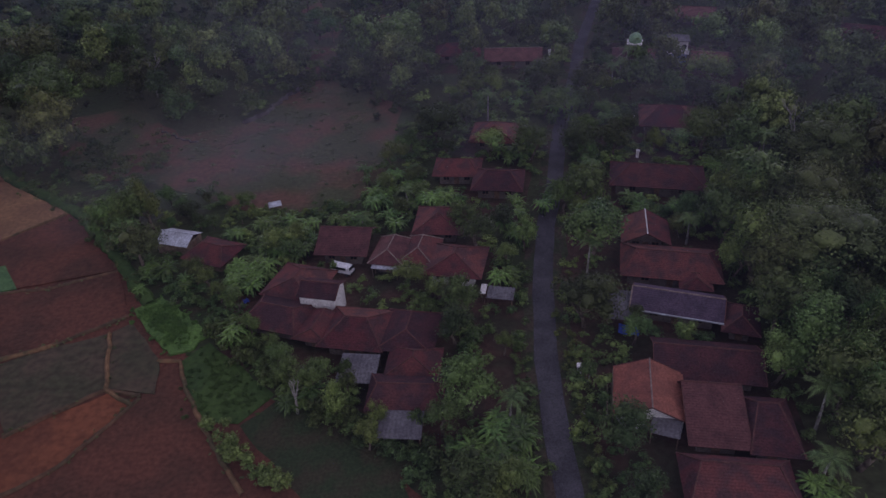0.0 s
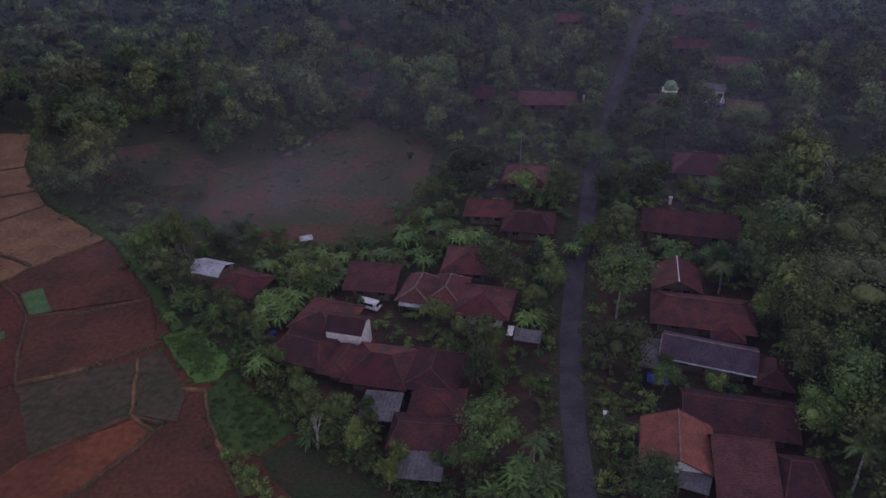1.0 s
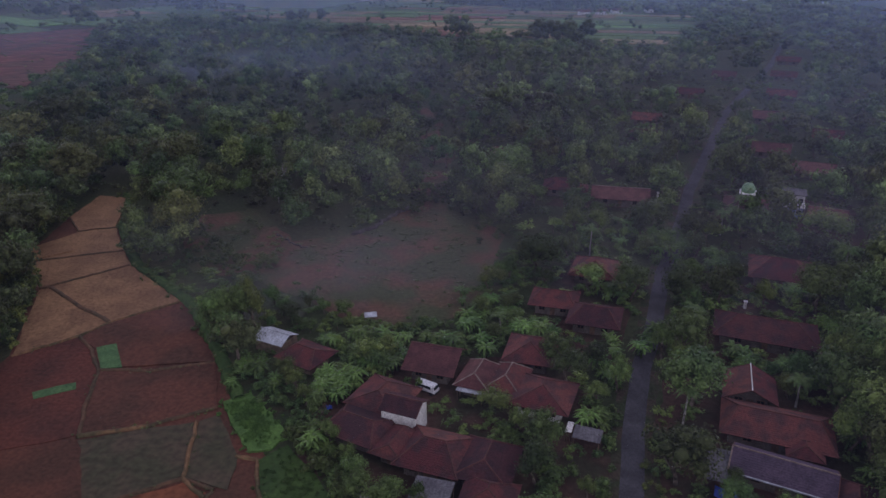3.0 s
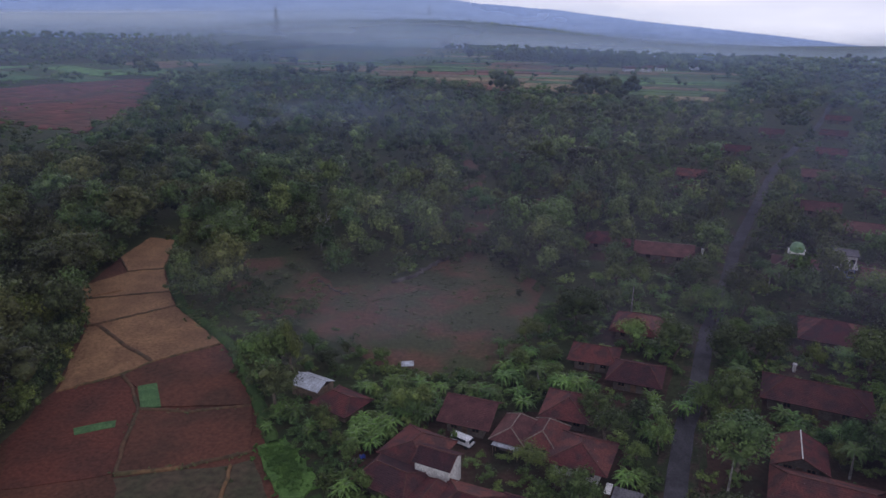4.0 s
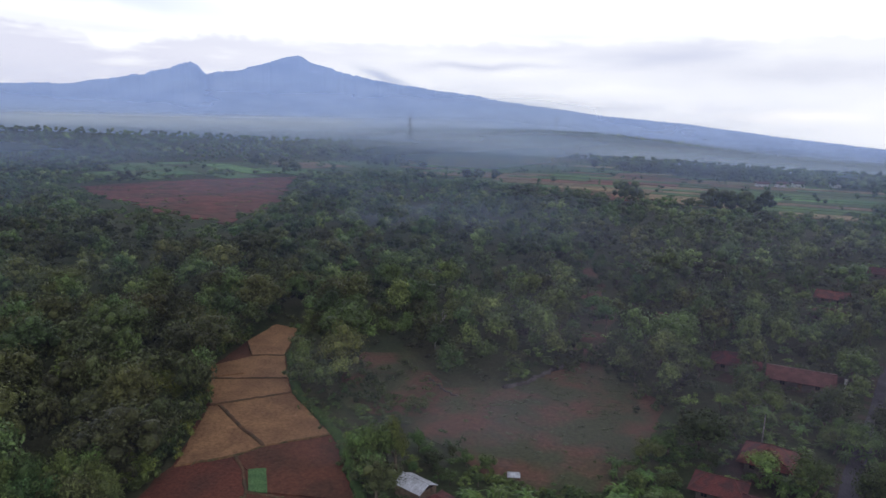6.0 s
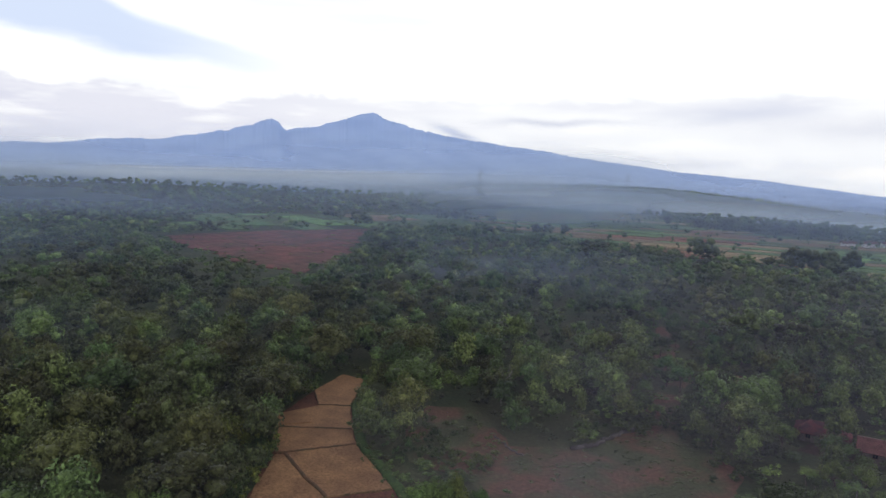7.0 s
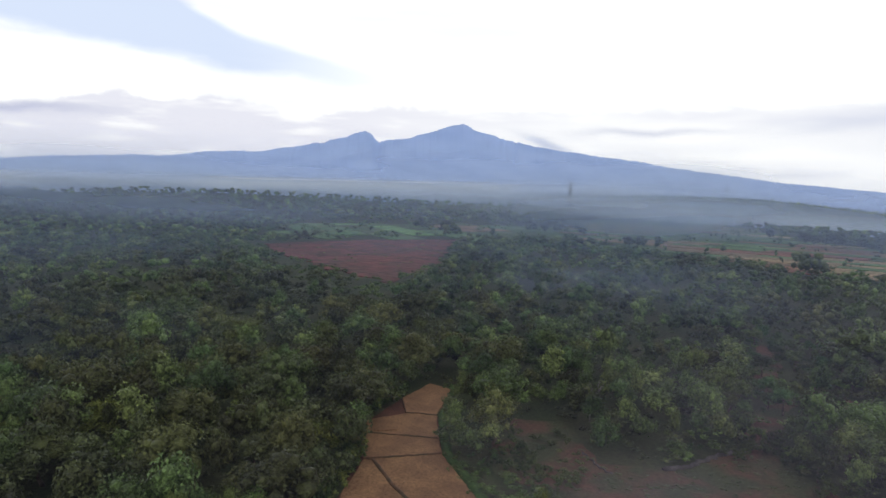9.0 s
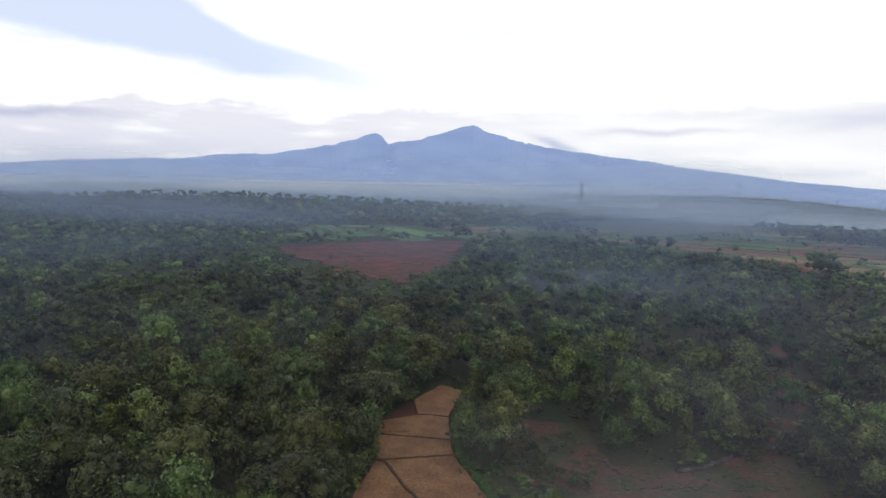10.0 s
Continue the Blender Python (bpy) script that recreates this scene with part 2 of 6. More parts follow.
M_VERGE = mat("verge", (0.065, 0.049, 0.033), (0.033, 0.046, 0.019), grain=2, broad=0.3, bump=0.4)
M_TILE = tile_mat("tile_red", (0.132, 0.044, 0.039), (0.075, 0.036, 0.036))
M_TILED = tile_mat("tile_dark", (0.083, 0.031, 0.032), (0.052, 0.026, 0.030))
M_TILEO = tile_mat("tile_orange", (0.250, 0.090, 0.062), (0.185, 0.070, 0.052))
M_TILEB = tile_mat("tile_bluegrey", (0.081, 0.057, 0.084), (0.060, 0.044, 0.066))
M_TILEP = tile_mat("tile_pale", (0.150, 0.067, 0.060), (0.109, 0.051, 0.047))
M_RIDGE = mat("ridge_mortar", (0.254, 0.195, 0.166), (0.185, 0.136, 0.117), grain=6, broad=1, bump=0.2)
M_RIDGER = mat("ridge_clay", (0.118, 0.051, 0.044), (0.086, 0.043, 0.038), grain=6, broad=1, bump=0.2)
M_WHITE = mat("plaster_white", (0.74, 0.73, 0.71), (0.60, 0.58, 0.56), grain=5, broad=0.6, bump=0.1)
# cream walls darkened in colour for the shade below deep eaves
M_CREAM = mat("plaster_cream_shaded", (0.170, 0.145, 0.125), (0.120, 0.100, 0.088), grain=5, broad=0.6, bump=0.1)
M_BLUEW = mat("plaster_blue", (0.30, 0.38, 0.58), (0.24, 0.31, 0.48), grain=5, broad=0.6, bump=0.1)
M_BAMBOO = mat("woven_bamboo", (0.198, 0.150, 0.108), (0.132, 0.096, 0.072), grain=8, broad=1, bump=0.3)
M_WOOD = mat("weathered_wood", (0.20, 0.13, 0.09), (0.12, 0.08, 0.06), grain=8, broad=1, bump=0.3)
M_TIN = mat("corrugated_tin", (0.50, 0.53, 0.58), (0.36, 0.37, 0.41), rough=0.5, grain=3, broad=0.6, bump=0.1, metal=0.2)
M_ASB = mat("fibre_cement", (0.144, 0.138, 0.150), (0.102, 0.096, 0.108), grain=3, broad=0.4, bump=0.15)
M_CONC = mat("concrete", (0.204, 0.192, 0.186), (0.144, 0.132, 0.132), grain=3, broad=0.5, bump=0.2)
M_GLASS = mat("window_glass", (0.03, 0.035, 0.04), (0.02, 0.025, 0.03), rough=0.12, grain=1, broad=1, bump=0)
M_TARP = mat("blue_tarp", (0.05, 0.10, 0.42), (0.04, 0.07, 0.32), rough=0.5, grain=4, broad=1, bump=0.4)
M_DOME = mat("dome_green", (0.20, 0.33, 0.18), (0.15, 0.26, 0.14), rough=0.45, grain=3, broad=1, bump=0.05)
M_TYRE = mat("tyre", (0.03, 0.03, 0.03), rough=0.9, grain=10, broad=2, bump=0)
M_CAR = mat("white_car_paint", (0.78, 0.78, 0.80), (0.70, 0.70, 0.72), rough=0.25, grain=3, broad=1, bump=0)
M_STEEL = mat("galvanised_steel", (0.09, 0.10, 0.12), (0.07, 0.08, 0.09), rough=0.6, grain=2, broad=0.5, bump=0)
M_PYLON = mat("pale_steel", (0.26, 0.29, 0.33), (0.20, 0.23, 0.27), rough=0.5, grain=2, broad=0.5, bump=0)
M_STONE = mat("quarry_stone", (0.105, 0.095, 0.091), (0.070, 0.060, 0.056), grain=2, broad=0.3, bump=0.6, island=0.3)
# distance haze is put into the mountain's pale blue colour
M_MOUNT = mat("mountain_haze_blue", (0.383, 0.519, 0.827), (0.336, 0.467, 0.774), grain=0.4, broad=0.004, bump=0)
M_FTAN = mat("soil_tan", (0.255, 0.142, 0.068), (0.185, 0.100, 0.050), grain=1.6, broad=0.12, bump=0.3)
M_FBROWN = mat("soil_brown", (0.116, 0.044, 0.025), (0.078, 0.035, 0.020), grain=1.6, broad=0.10, bump=0.4)
M_FRED = mat("soil_red", (0.118, 0.038, 0.023), (0.080, 0.031, 0.020), grain=1.6, broad=0.10, bump=0.4)
M_FORANGE = mat("soil_orange", (0.190, 0.066, 0.029), (0.135, 0.049, 0.024), grain=0.9, broad=0.12, bump=0.4)
M_FGREY = mat("stubble_grey", (0.080, 0.060, 0.036), (0.055, 0.053, 0.027), grain=1.0, broad=0.15, bump=0.4)
M_FGREEN = mat("grass_green", (0.053, 0.097, 0.020), (0.035, 0.069, 0.016), grain=1.2, broad=0.15, bump=0.5)
M_SEED = mat("seedling_green", (0.084, 0.168, 0.059), (0.063, 0.133, 0.049), grain=2.5, broad=0.4, bump=0.4)
M_LUSH = mat("rank_grass", (0.098, 0.190, 0.040), (0.066, 0.132, 0.030), grain=2.5, broad=0.4, bump=0.5)
# dark green; on the ditch strip it also carries the shadow on the grass
M_DARKGRASS = mat("dark_grass", (0.030, 0.046, 0.017), (0.046, 0.042, 0.020), grain=2.5, broad=0.3, bump=0.5)
M_BUND = mat("bund_earth", (0.185, 0.105, 0.050), (0.085, 0.068, 0.032), grain=1.5, broad=0.3, bump=0.5)
M_BUNDD = mat("bund_dark", (0.112, 0.064, 0.035), (0.076, 0.055, 0.030), grain=1.5, broad=0.3, bump=0.5)
M_FARRED = mat("far_red_soil", (0.165, 0.058, 0.048), (0.098, 0.052, 0.038), grain=0.22, broad=0.03, bump=0.2, rows=(-40, 0.4))
M_FARGRASS = mat("far_grass", (0.090, 0.166, 0.057), (0.118, 0.147, 0.061), grain=0.12, broad=0.015, bump=0.2, obj=0.3)
M_FARTAN = mat("far_tan", (0.300, 0.215, 0.115), (0.215, 0.175, 0.090), grain=0.15, broad=0.03, bump=0.2, obj=0.3)
M_FARGREEN = mat("far_green", (0.145, 0.246, 0.069), (0.113, 0.193, 0.062), grain=0.15, broad=0.03, bump=0.2, obj=0.3)
M_FARCLAY = mat("far_clay", (0.270, 0.120, 0.075), (0.200, 0.110, 0.065), grain=0.15, broad=0.03, bump=0.2, obj=0.3)


def mist_mat(name, amount, low, high, colour, scale, lo=0.35, hi=0.7, least=0.35, facing=None, east=1.0, rise=None, dip=0.0):
    """Tinted veil for mist and painted haze: mostly clear, thinning out with height and broken up by noise."""
    m = bpy.data.materials.new(name)
    m.use_nodes = True
    t = m.node_tree
    t.nodes.clear()
    out, mix = t.nodes.new("ShaderNodeOutputMaterial"), t.nodes.new("ShaderNodeMixShader")
    clear, both = t.nodes.new("ShaderNodeBsdfTransparent"), t.nodes.new("ShaderNodeMixShader")
    dif, trl = t.nodes.new("ShaderNodeBsdfDiffuse"), t.nodes.new("ShaderNodeBsdfTranslucent")
    dif.inputs[0].default_value = trl.inputs[0].default_value = (*colour, 1)
    both.inputs[0].default_value = 0.5
    t.links.new(dif.outputs[0], both.inputs[1])
    t.links.new(trl.outputs[0], both.inputs[2])
    geo, sep = t.nodes.new("ShaderNodeNewGeometry"), t.nodes.new("ShaderNodeSeparateXYZ")
    t.links.new(geo.outputs["Position"], sep.inputs[0])
    fade = t.nodes.new("ShaderNodeMapRange")
    fade.interpolation_type = "SMOOTHSTEP"
    fade.inputs[1].default_value, fade.inputs[2].default_value, fade.inputs[3].default_value, fade.inputs[4].default_value = low, high, amount, 0
    height = sep.outputs["Z"]
    if dip:  # the mist lies lower over the falling eastern land
        side, away, fall, k0 = t.nodes.new("ShaderNodeVectorMath"), t.nodes.new("ShaderNodeVectorMath"), t.nodes.new("ShaderNodeMapRange"), t.nodes.new("ShaderNodeMath")
        side.operation, away.operation, k0.operation = "NORMALIZE", "DOT_PRODUCT", "ADD"
        t.links.new(geo.outputs["Position"], side.inputs[0])
        t.links.new(side.outputs[0], away.inputs[0])
        away.inputs[1].default_value = (0.5, 0.866, 0)
        fall.inputs[1].default_value, fall.inputs[2].default_value, fall.inputs[3].default_value, fall.inputs[4].default_value = 0.70, 0.97, 0.0, dip
        t.links.new(away.outputs["Value"], fall.inputs[0])
        t.links.new(sep.outputs["Z"], k0.inputs[0])
        t.links.new(fall.outputs[0], k0.inputs[1])
        height = k0.outputs[0]
    t.links.new(height, fade.inputs[0])
    mp, n, r = t.nodes.new("ShaderNodeMapping"), t.nodes.new("ShaderNodeTexNoise"), t.nodes.new("ShaderNodeMapRange")
    mp.inputs["Scale"].default_value = (1, 1, 4)
    n.inputs["Scale"].default_value, n.inputs["Detail"].default_value = scale, 5
    t.links.new(geo.outputs["Position"], mp.inputs[0])
    t.links.new(mp.outputs[0], n.inputs[0])
    r.inputs[1].default_value, r.inputs[2].default_value, r.inputs[3].default_value, r.inputs[4].default_value = lo, hi, least, 1.35
    t.links.new(n.outputs["Fac"], r.inputs[0])
    k = t.nodes.new("ShaderNodeMath")
    k.operation, k.use_clamp = "MULTIPLY", True
    t.links.new(fade.outputs[0], k.inputs[0])
    t.links.new(r.outputs[0], k.inputs[1])
    if rise:  # gather slowly above the foot of the sheet
        foot_, k2 = t.nodes.new("ShaderNodeMapRange"), t.nodes.new("ShaderNodeMath")
        foot_.interpolation_type, k2.operation = "SMOOTHSTEP", "MULTIPLY"
        foot_.inputs[1].default_value, foot_.inputs[2].default_value = rise
        t.links.new(sep.outputs["Z"], foot_.inputs[0])
        t.links.new(k.outputs[0], k2.inputs[0])
        t.links.new(foot_.outputs[0], k2.inputs[1])
        k = k2
    if facing:  # thin out towards both ends of the bank
        side, away, ends, k2 = t.nodes.new("ShaderNodeVectorMath"), t.nodes.new("ShaderNodeVectorMath"), t.nodes.new("ShaderNodeMapRange"), t.nodes.new("ShaderNodeMath")
        side.operation, away.operation, k2.operation = "NORMALIZE", "DOT_PRODUCT", "MULTIPLY"
        t.links.new(geo.outputs["Position"], side.inputs[0])
        t.links.new(side.outputs[0], away.inputs[0])
        away.inputs[1].default_value = (math.sin(radians(facing[0])), math.cos(radians(facing[0])), 0)
        ends.interpolation_type = "SMOOTHSTEP"
        ends.inputs[1].default_value, ends.inputs[2].default_value = math.cos(radians(facing[1])), math.cos(radians(facing[1] * 0.3))
        t.links.new(away.outputs["Value"], ends.inputs[0])
        t.links.new(k.outputs[0], k2.inputs[0])
        t.links.new(ends.outputs[0], k2.inputs[1])
        k = k2
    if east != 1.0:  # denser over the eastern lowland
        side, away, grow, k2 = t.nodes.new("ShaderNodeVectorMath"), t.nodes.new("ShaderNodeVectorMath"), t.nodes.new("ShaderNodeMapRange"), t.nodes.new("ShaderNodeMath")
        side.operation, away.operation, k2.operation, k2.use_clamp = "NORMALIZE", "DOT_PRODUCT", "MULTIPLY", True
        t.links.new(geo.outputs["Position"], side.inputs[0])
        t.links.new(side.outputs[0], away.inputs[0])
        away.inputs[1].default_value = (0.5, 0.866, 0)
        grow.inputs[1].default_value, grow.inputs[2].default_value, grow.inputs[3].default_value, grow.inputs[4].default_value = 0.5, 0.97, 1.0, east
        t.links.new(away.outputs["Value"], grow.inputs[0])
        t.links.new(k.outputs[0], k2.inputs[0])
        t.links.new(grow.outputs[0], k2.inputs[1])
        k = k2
    t.links.new(k.outputs[0], mix.inputs[0])
    t.links.new(clear.outputs[0], mix.inputs[1])
    t.links.new(both.outputs[0], mix.inputs[2])
    t.links.new(mix.outputs[0], out.inputs[0])
    return m


# ---- mesh tools ----
class Shape:
    """Collects corners and faces for one mesh."""

    def __init__(self):
        self.v, self.f = [], []

    def face(self, *pts):
        n = len(self.v)
        self.v += [tuple(p) for p in pts]
        self.f.append(tuple(range(n, n + len(pts))))

    def box(self, x0, y0, z0, x1, y1, z1):
        n = len(self.v)
        self.v += [(x, y, z) for z in (z0, z1) for x, y in ((x0, y0), (x1, y0), (x1, y1), (x0, y1))]
        self.f += [tuple(n + i for i in q) for q in ((3, 2, 1, 0), (4, 5, 6, 7), (0, 1, 5, 4), (1, 2, 6, 5), (2, 3, 7, 6), (3, 0, 4, 7))]
        return self

    def tube(self, a, b, ra, rb, sides=6):
        a, b = Vector(a), Vector(b)
        w = (b - a).normalized()
        u = w.orthogonal().normalized()
        v = w.cross(u)
        n = len(self.v)
        for p, r in ((a, ra), (b, rb)):
            self.v += [tuple(p + r * (math.cos(k * math.tau / sides) * u + math.sin(k * math.tau / sides) * v)) for k in range(sides)]
        for k in range(sides):
            j = (k + 1) % sides
            self.f.append((n + k, n + j, n + sides + j, n + sides + k))
        self.f += [tuple(n + k for k in reversed(range(sides))), tuple(n + sides + k for k in range(sides))]
        return self

    def mesh(self, name, material, smooth=False):
        me = bpy.data.meshes.new(name)
        me.from_pydata(self.v, [], self.f)
        me.materials.append(material)
        if smooth:
            me.polygons.foreach_set("use_smooth", [True] * len(me.polygons))
        me.update()
        return me


def part(name, shape, material, parent, label="", smooth=False):
    ob = new(name, shape.mesh(name, material, smooth) if isinstance(shape, Shape) else shape)
    ob.parent = parent
    return tagged(ob, label)


def base(name, x, y, rot=0.0, z=0.0):
    ob = new(name)
    ob.matrix_basis = pose(x, y, z, 0, 0, rot)
    return ob


def tri_mesh(name, V, T, material):
    """A mesh of triangles from numpy arrays."""
    me = bpy.data.meshes.new(name)
    me.vertices.add(len(V))
    me.vertices.foreach_set("co", np.ascontiguousarray(V, np.float32).ravel())
    me.loops.add(3 * len(T))
    me.loops.foreach_set("vertex_index", np.ascontiguousarray(T, np.int32).ravel())
    me.polygons.add(len(T))
    me.polygons.foreach_set("loop_start", np.arange(0, 3 * len(T), 3, dtype=np.int32))
    me.polygons.foreach_set("use_smooth", np.ones(len(T), bool))
    me.update(calc_edges=True)
    me.materials.append(material)
    return me


def inside(poly, x, y):
    """Even-odd test of points against a polygon."""
    x, y = np.asarray(x, float), np.asarray(y, float)
    hit = np.zeros(x.shape, bool)
    for (ax, ay), (bx, by) in zip(poly, poly[1:] + poly[:1]):
        cross = (ay > y) != (by > y)
        with np.errstate(divide="ignore", invalid="ignore"):
            hit ^= cross & (x < (bx - ax) * (y - ay) / (by - ay) + ax)
    return hit


def smooth01(v):
    v = np.clip(v, 0, 1)
    return v * v * (3 - 2 * v)


def terrain(x, y):
    """Height of the land: flat round the village, low hills towards the mountain, falling away to the east."""
    x, y = np.asarray(x, float), np.asarray(y, float)
    r, az = np.hypot(x, y), np.degrees(np.arctan2(x, y))
    z = -smooth01((az + 14) / 24) * smooth01((140 - az) / 30) * np.maximum(r - 850, 0) * 0.030
    for cx, cy, h, s in ((-1230, 960, 26, 330), (-1500, 560, 12, 300), (-800, 1650, 22, 240), (-900, 2400, 30, 420), (-1700, 1700, 34, 420), (-2400, 1000, 44, 520), (-300, 2500, 20, 350)):
        z = z + h * np.exp(-((x - cx) ** 2 + (y - cy) ** 2) / (2 * s * s)) * smooth01((r - 1100) / 420)
    return z


# ---- the land ----
def build_ground():
    """One sheet from below the camera to the horizon, finer near by."""
    rings = [0.0, 12, 25, 40, 60, 80, 100, 130, 160, 200, 250, 310, 390, 480, 600, 740, 900, 1080, 1280, 1500, 1750, 2000, 2300, 2600, 3000, 3400, 3900, 4400, 4850]
    n = 144
    V, F = [(0.0, 0.0, 0.0)], []
    for r in rings[1:]:
        a = np.arange(n) * math.tau / n
        x, y = r * np.sin(a), r * np.cos(a)
        z = terrain(x, y)
        V += list(zip(x.tolist(), y.tolist(), z.tolist()))
    for k in range(n):
        F.append((0, 1 + (k + 1) % n, 1 + k))
    for i in range(len(rings) - 2):
        o = 1 + i * n
        for k in range(n):
            j = (k + 1) % n
            F.append((o + k, o + j, o + n + j, o + n + k))
    me = bpy.data.meshes.new("ground")
    me.from_pydata(V, [], F)
    me.materials.append(M_GROUND)
    me.polygons.foreach_set("use_smooth", [True] * len(me.polygons))
    return tagged(new("ground", me), "brown earth and rough grass reaching to the hazy horizon", "ground", kind="structure")


build_ground()


def densify(pts, step, closed=True, wobble=0.0, seed=0):
    """Walks along an outline in short steps, with a little natural unevenness."""
    rnd = random.Random(seed)
    out = []
    ends = list(zip(pts, pts[1:] + pts[:1])) if closed else list(zip(pts, pts[1:]))
    for (ax, ay), (bx, by) in ends:
        k = max(1, round(math.hypot(bx - ax, by - ay) / step))
        for i in range(k):
            f = i / k
            out.append((ax + f * (bx - ax) + rnd.uniform(-wobble, wobble), ay + f * (by - ay) + rnd.uniform(-wobble, wobble)))
    if not closed:
        out.append(pts[-1])
    return out


def slab(name, outline, z, material, label, category, step=4.0, wobble=0.25, seed=0, depth=0.5, kind="structure"):
    """A level piece of land with a real edge: a flat top and a low bank round it."""
    pts = densify(outline, step, True, wobble, seed)
    bm = bmesh.new()
    top = [bm.verts.new((x, y, z)) for x, y in pts]
    low = [bm.verts.new((x + 0.0, y, z - depth)) for x, y in pts]
    face = bm.faces.new(top)
    n = len(pts)
    for i in range(n):
        bm.faces.new((top[i], low[i], low[(i + 1) % n], top[(i + 1) % n]))
    bm.normal_update()
    if face.normal.z < 0:
        bmesh.ops.reverse_faces(bm, faces=bm.faces[:])
    me = bpy.data.meshes.new(name)
    bm.to_mesh(me)
    bm.free()
    me.materials.append(material)
    return tagged(new(name, me), label, category, kind=kind)


def strip(name, line, width, z, material, label, category, kind="structure", height=0.0, wobble=0.1, step=2.0, seed=0, group=""):
    """A band along a line: flat for a road, humped for a bank of earth."""
    pts = densify(line, step, False, wobble, seed)
    rnd = random.Random(seed + 5)
    s = Shape()
    rows = []
    for i, (x, y) in enumerate(pts):
        ax, ay = pts[max(i - 1, 0)]
        bx, by = pts[min(i + 1, len(pts) - 1)]
        d = Vector((bx - ax, by - ay, 0)).normalized()
        nrm = Vector((d.y, -d.x, 0))
        w = width * (1 + rnd.uniform(-0.12, 0.12) * (1 if height else 0.25))
        h = height * rnd.uniform(0.8, 1.2)
        c = Vector((x, y, z))
        rows.append([c - nrm * w / 2 - Vector((0, 0, 0.3)), c - nrm * w / 2 + Vector((0, 0, 0.02)), c - nrm * w * 0.25 + Vector((0, 0, h)),
                     c + nrm * w * 0.25 + Vector((0, 0, h)), c + nrm * w / 2 + Vector((0, 0, 0.02)), c + nrm * w / 2 - Vector((0, 0, 0.3))])
    m = len(rows[0])
    s.v = [tuple(p) for r in rows for p in r]
    for i in range(len(rows) - 1):
        for k in range(m - 1):
            s.f.append((i * m + k, i * m + k + 1, (i + 1) * m + k + 1, (i + 1) * m + k))
    ob = new(name, s.mesh(name, material, smooth=bool(height)))
    return tagged(ob, label, category, group, kind)


ROAD = [(12.6, 25), (12.5, 47.5), (12.5, 56.2), (13.2, 69), (15.4, 87), (18.4, 103.5), (22.3, 118), (27.4, 142.6), (36.6, 174.7), (43.7, 203.4), (63.7, 267.3), (80.4, 320.7), (138.4, 465), (200, 640)]
strip("road_verge", ROAD, 6.2, 0.05, M_VERGE, "worn earth and grass verge along the village road", "verge", wobble=0.25, step=3)
strip("road", ROAD, 3.2, 0.10, M_ROAD, "narrow worn grey asphalt village road", "road", wobble=0.05, step=3)

YARDS = [
    [(-32, 70), (-36, 92), (-26, 101), (-6, 104), (8, 100), (12, 84), (10, 66), (8, 48), (-4, 53), (-20, 64)],
    [(16, 42), (17, 66), (19, 90), (24, 108), (36, 150), (60, 140), (48, 108), (44, 84), (42, 60), (40, 38)],
    [(-4, 108), (2, 130), (8, 150), (22, 152), (18, 122), (14, 104)],
    [(2, 186), (10, 206), (34, 202), (30, 180)],
    [(44, 176), (50, 205), (86, 196), (78, 164)],
]
for k, y in enumerate(YARDS):
    slab("yard", y, 0.03, M_YARD, "swept red-brown earth yard between the houses", "yard", 5, 0.6, k, 0.3)

CLEARING = [(-88, 149), (-91, 166), (-80, 173), (-60, 152), (-46, 158), (-36, 180), (-30, 194), (-19, 172), (-9, 165), (-9, 144), (-13, 119), (-27, 109), (-44, 119), (-64, 130), (-76, 130)]
slab("clearing", CLEARING, 0.06, M_CLEAR, "bare reddish earth clearing with thin grass", "clearing", 5, 0.9, 3, 0.3)
slab("clearing", [(-37, 190), (-29, 192), (-30, 232), (-40, 262), (-48, 330), (-58, 322), (-48, 262), (-37, 236)], 0.06, M_CLEAR, "eroded red earth track climbing through the woods", "track", 6, 1.2, 4, 0.3)

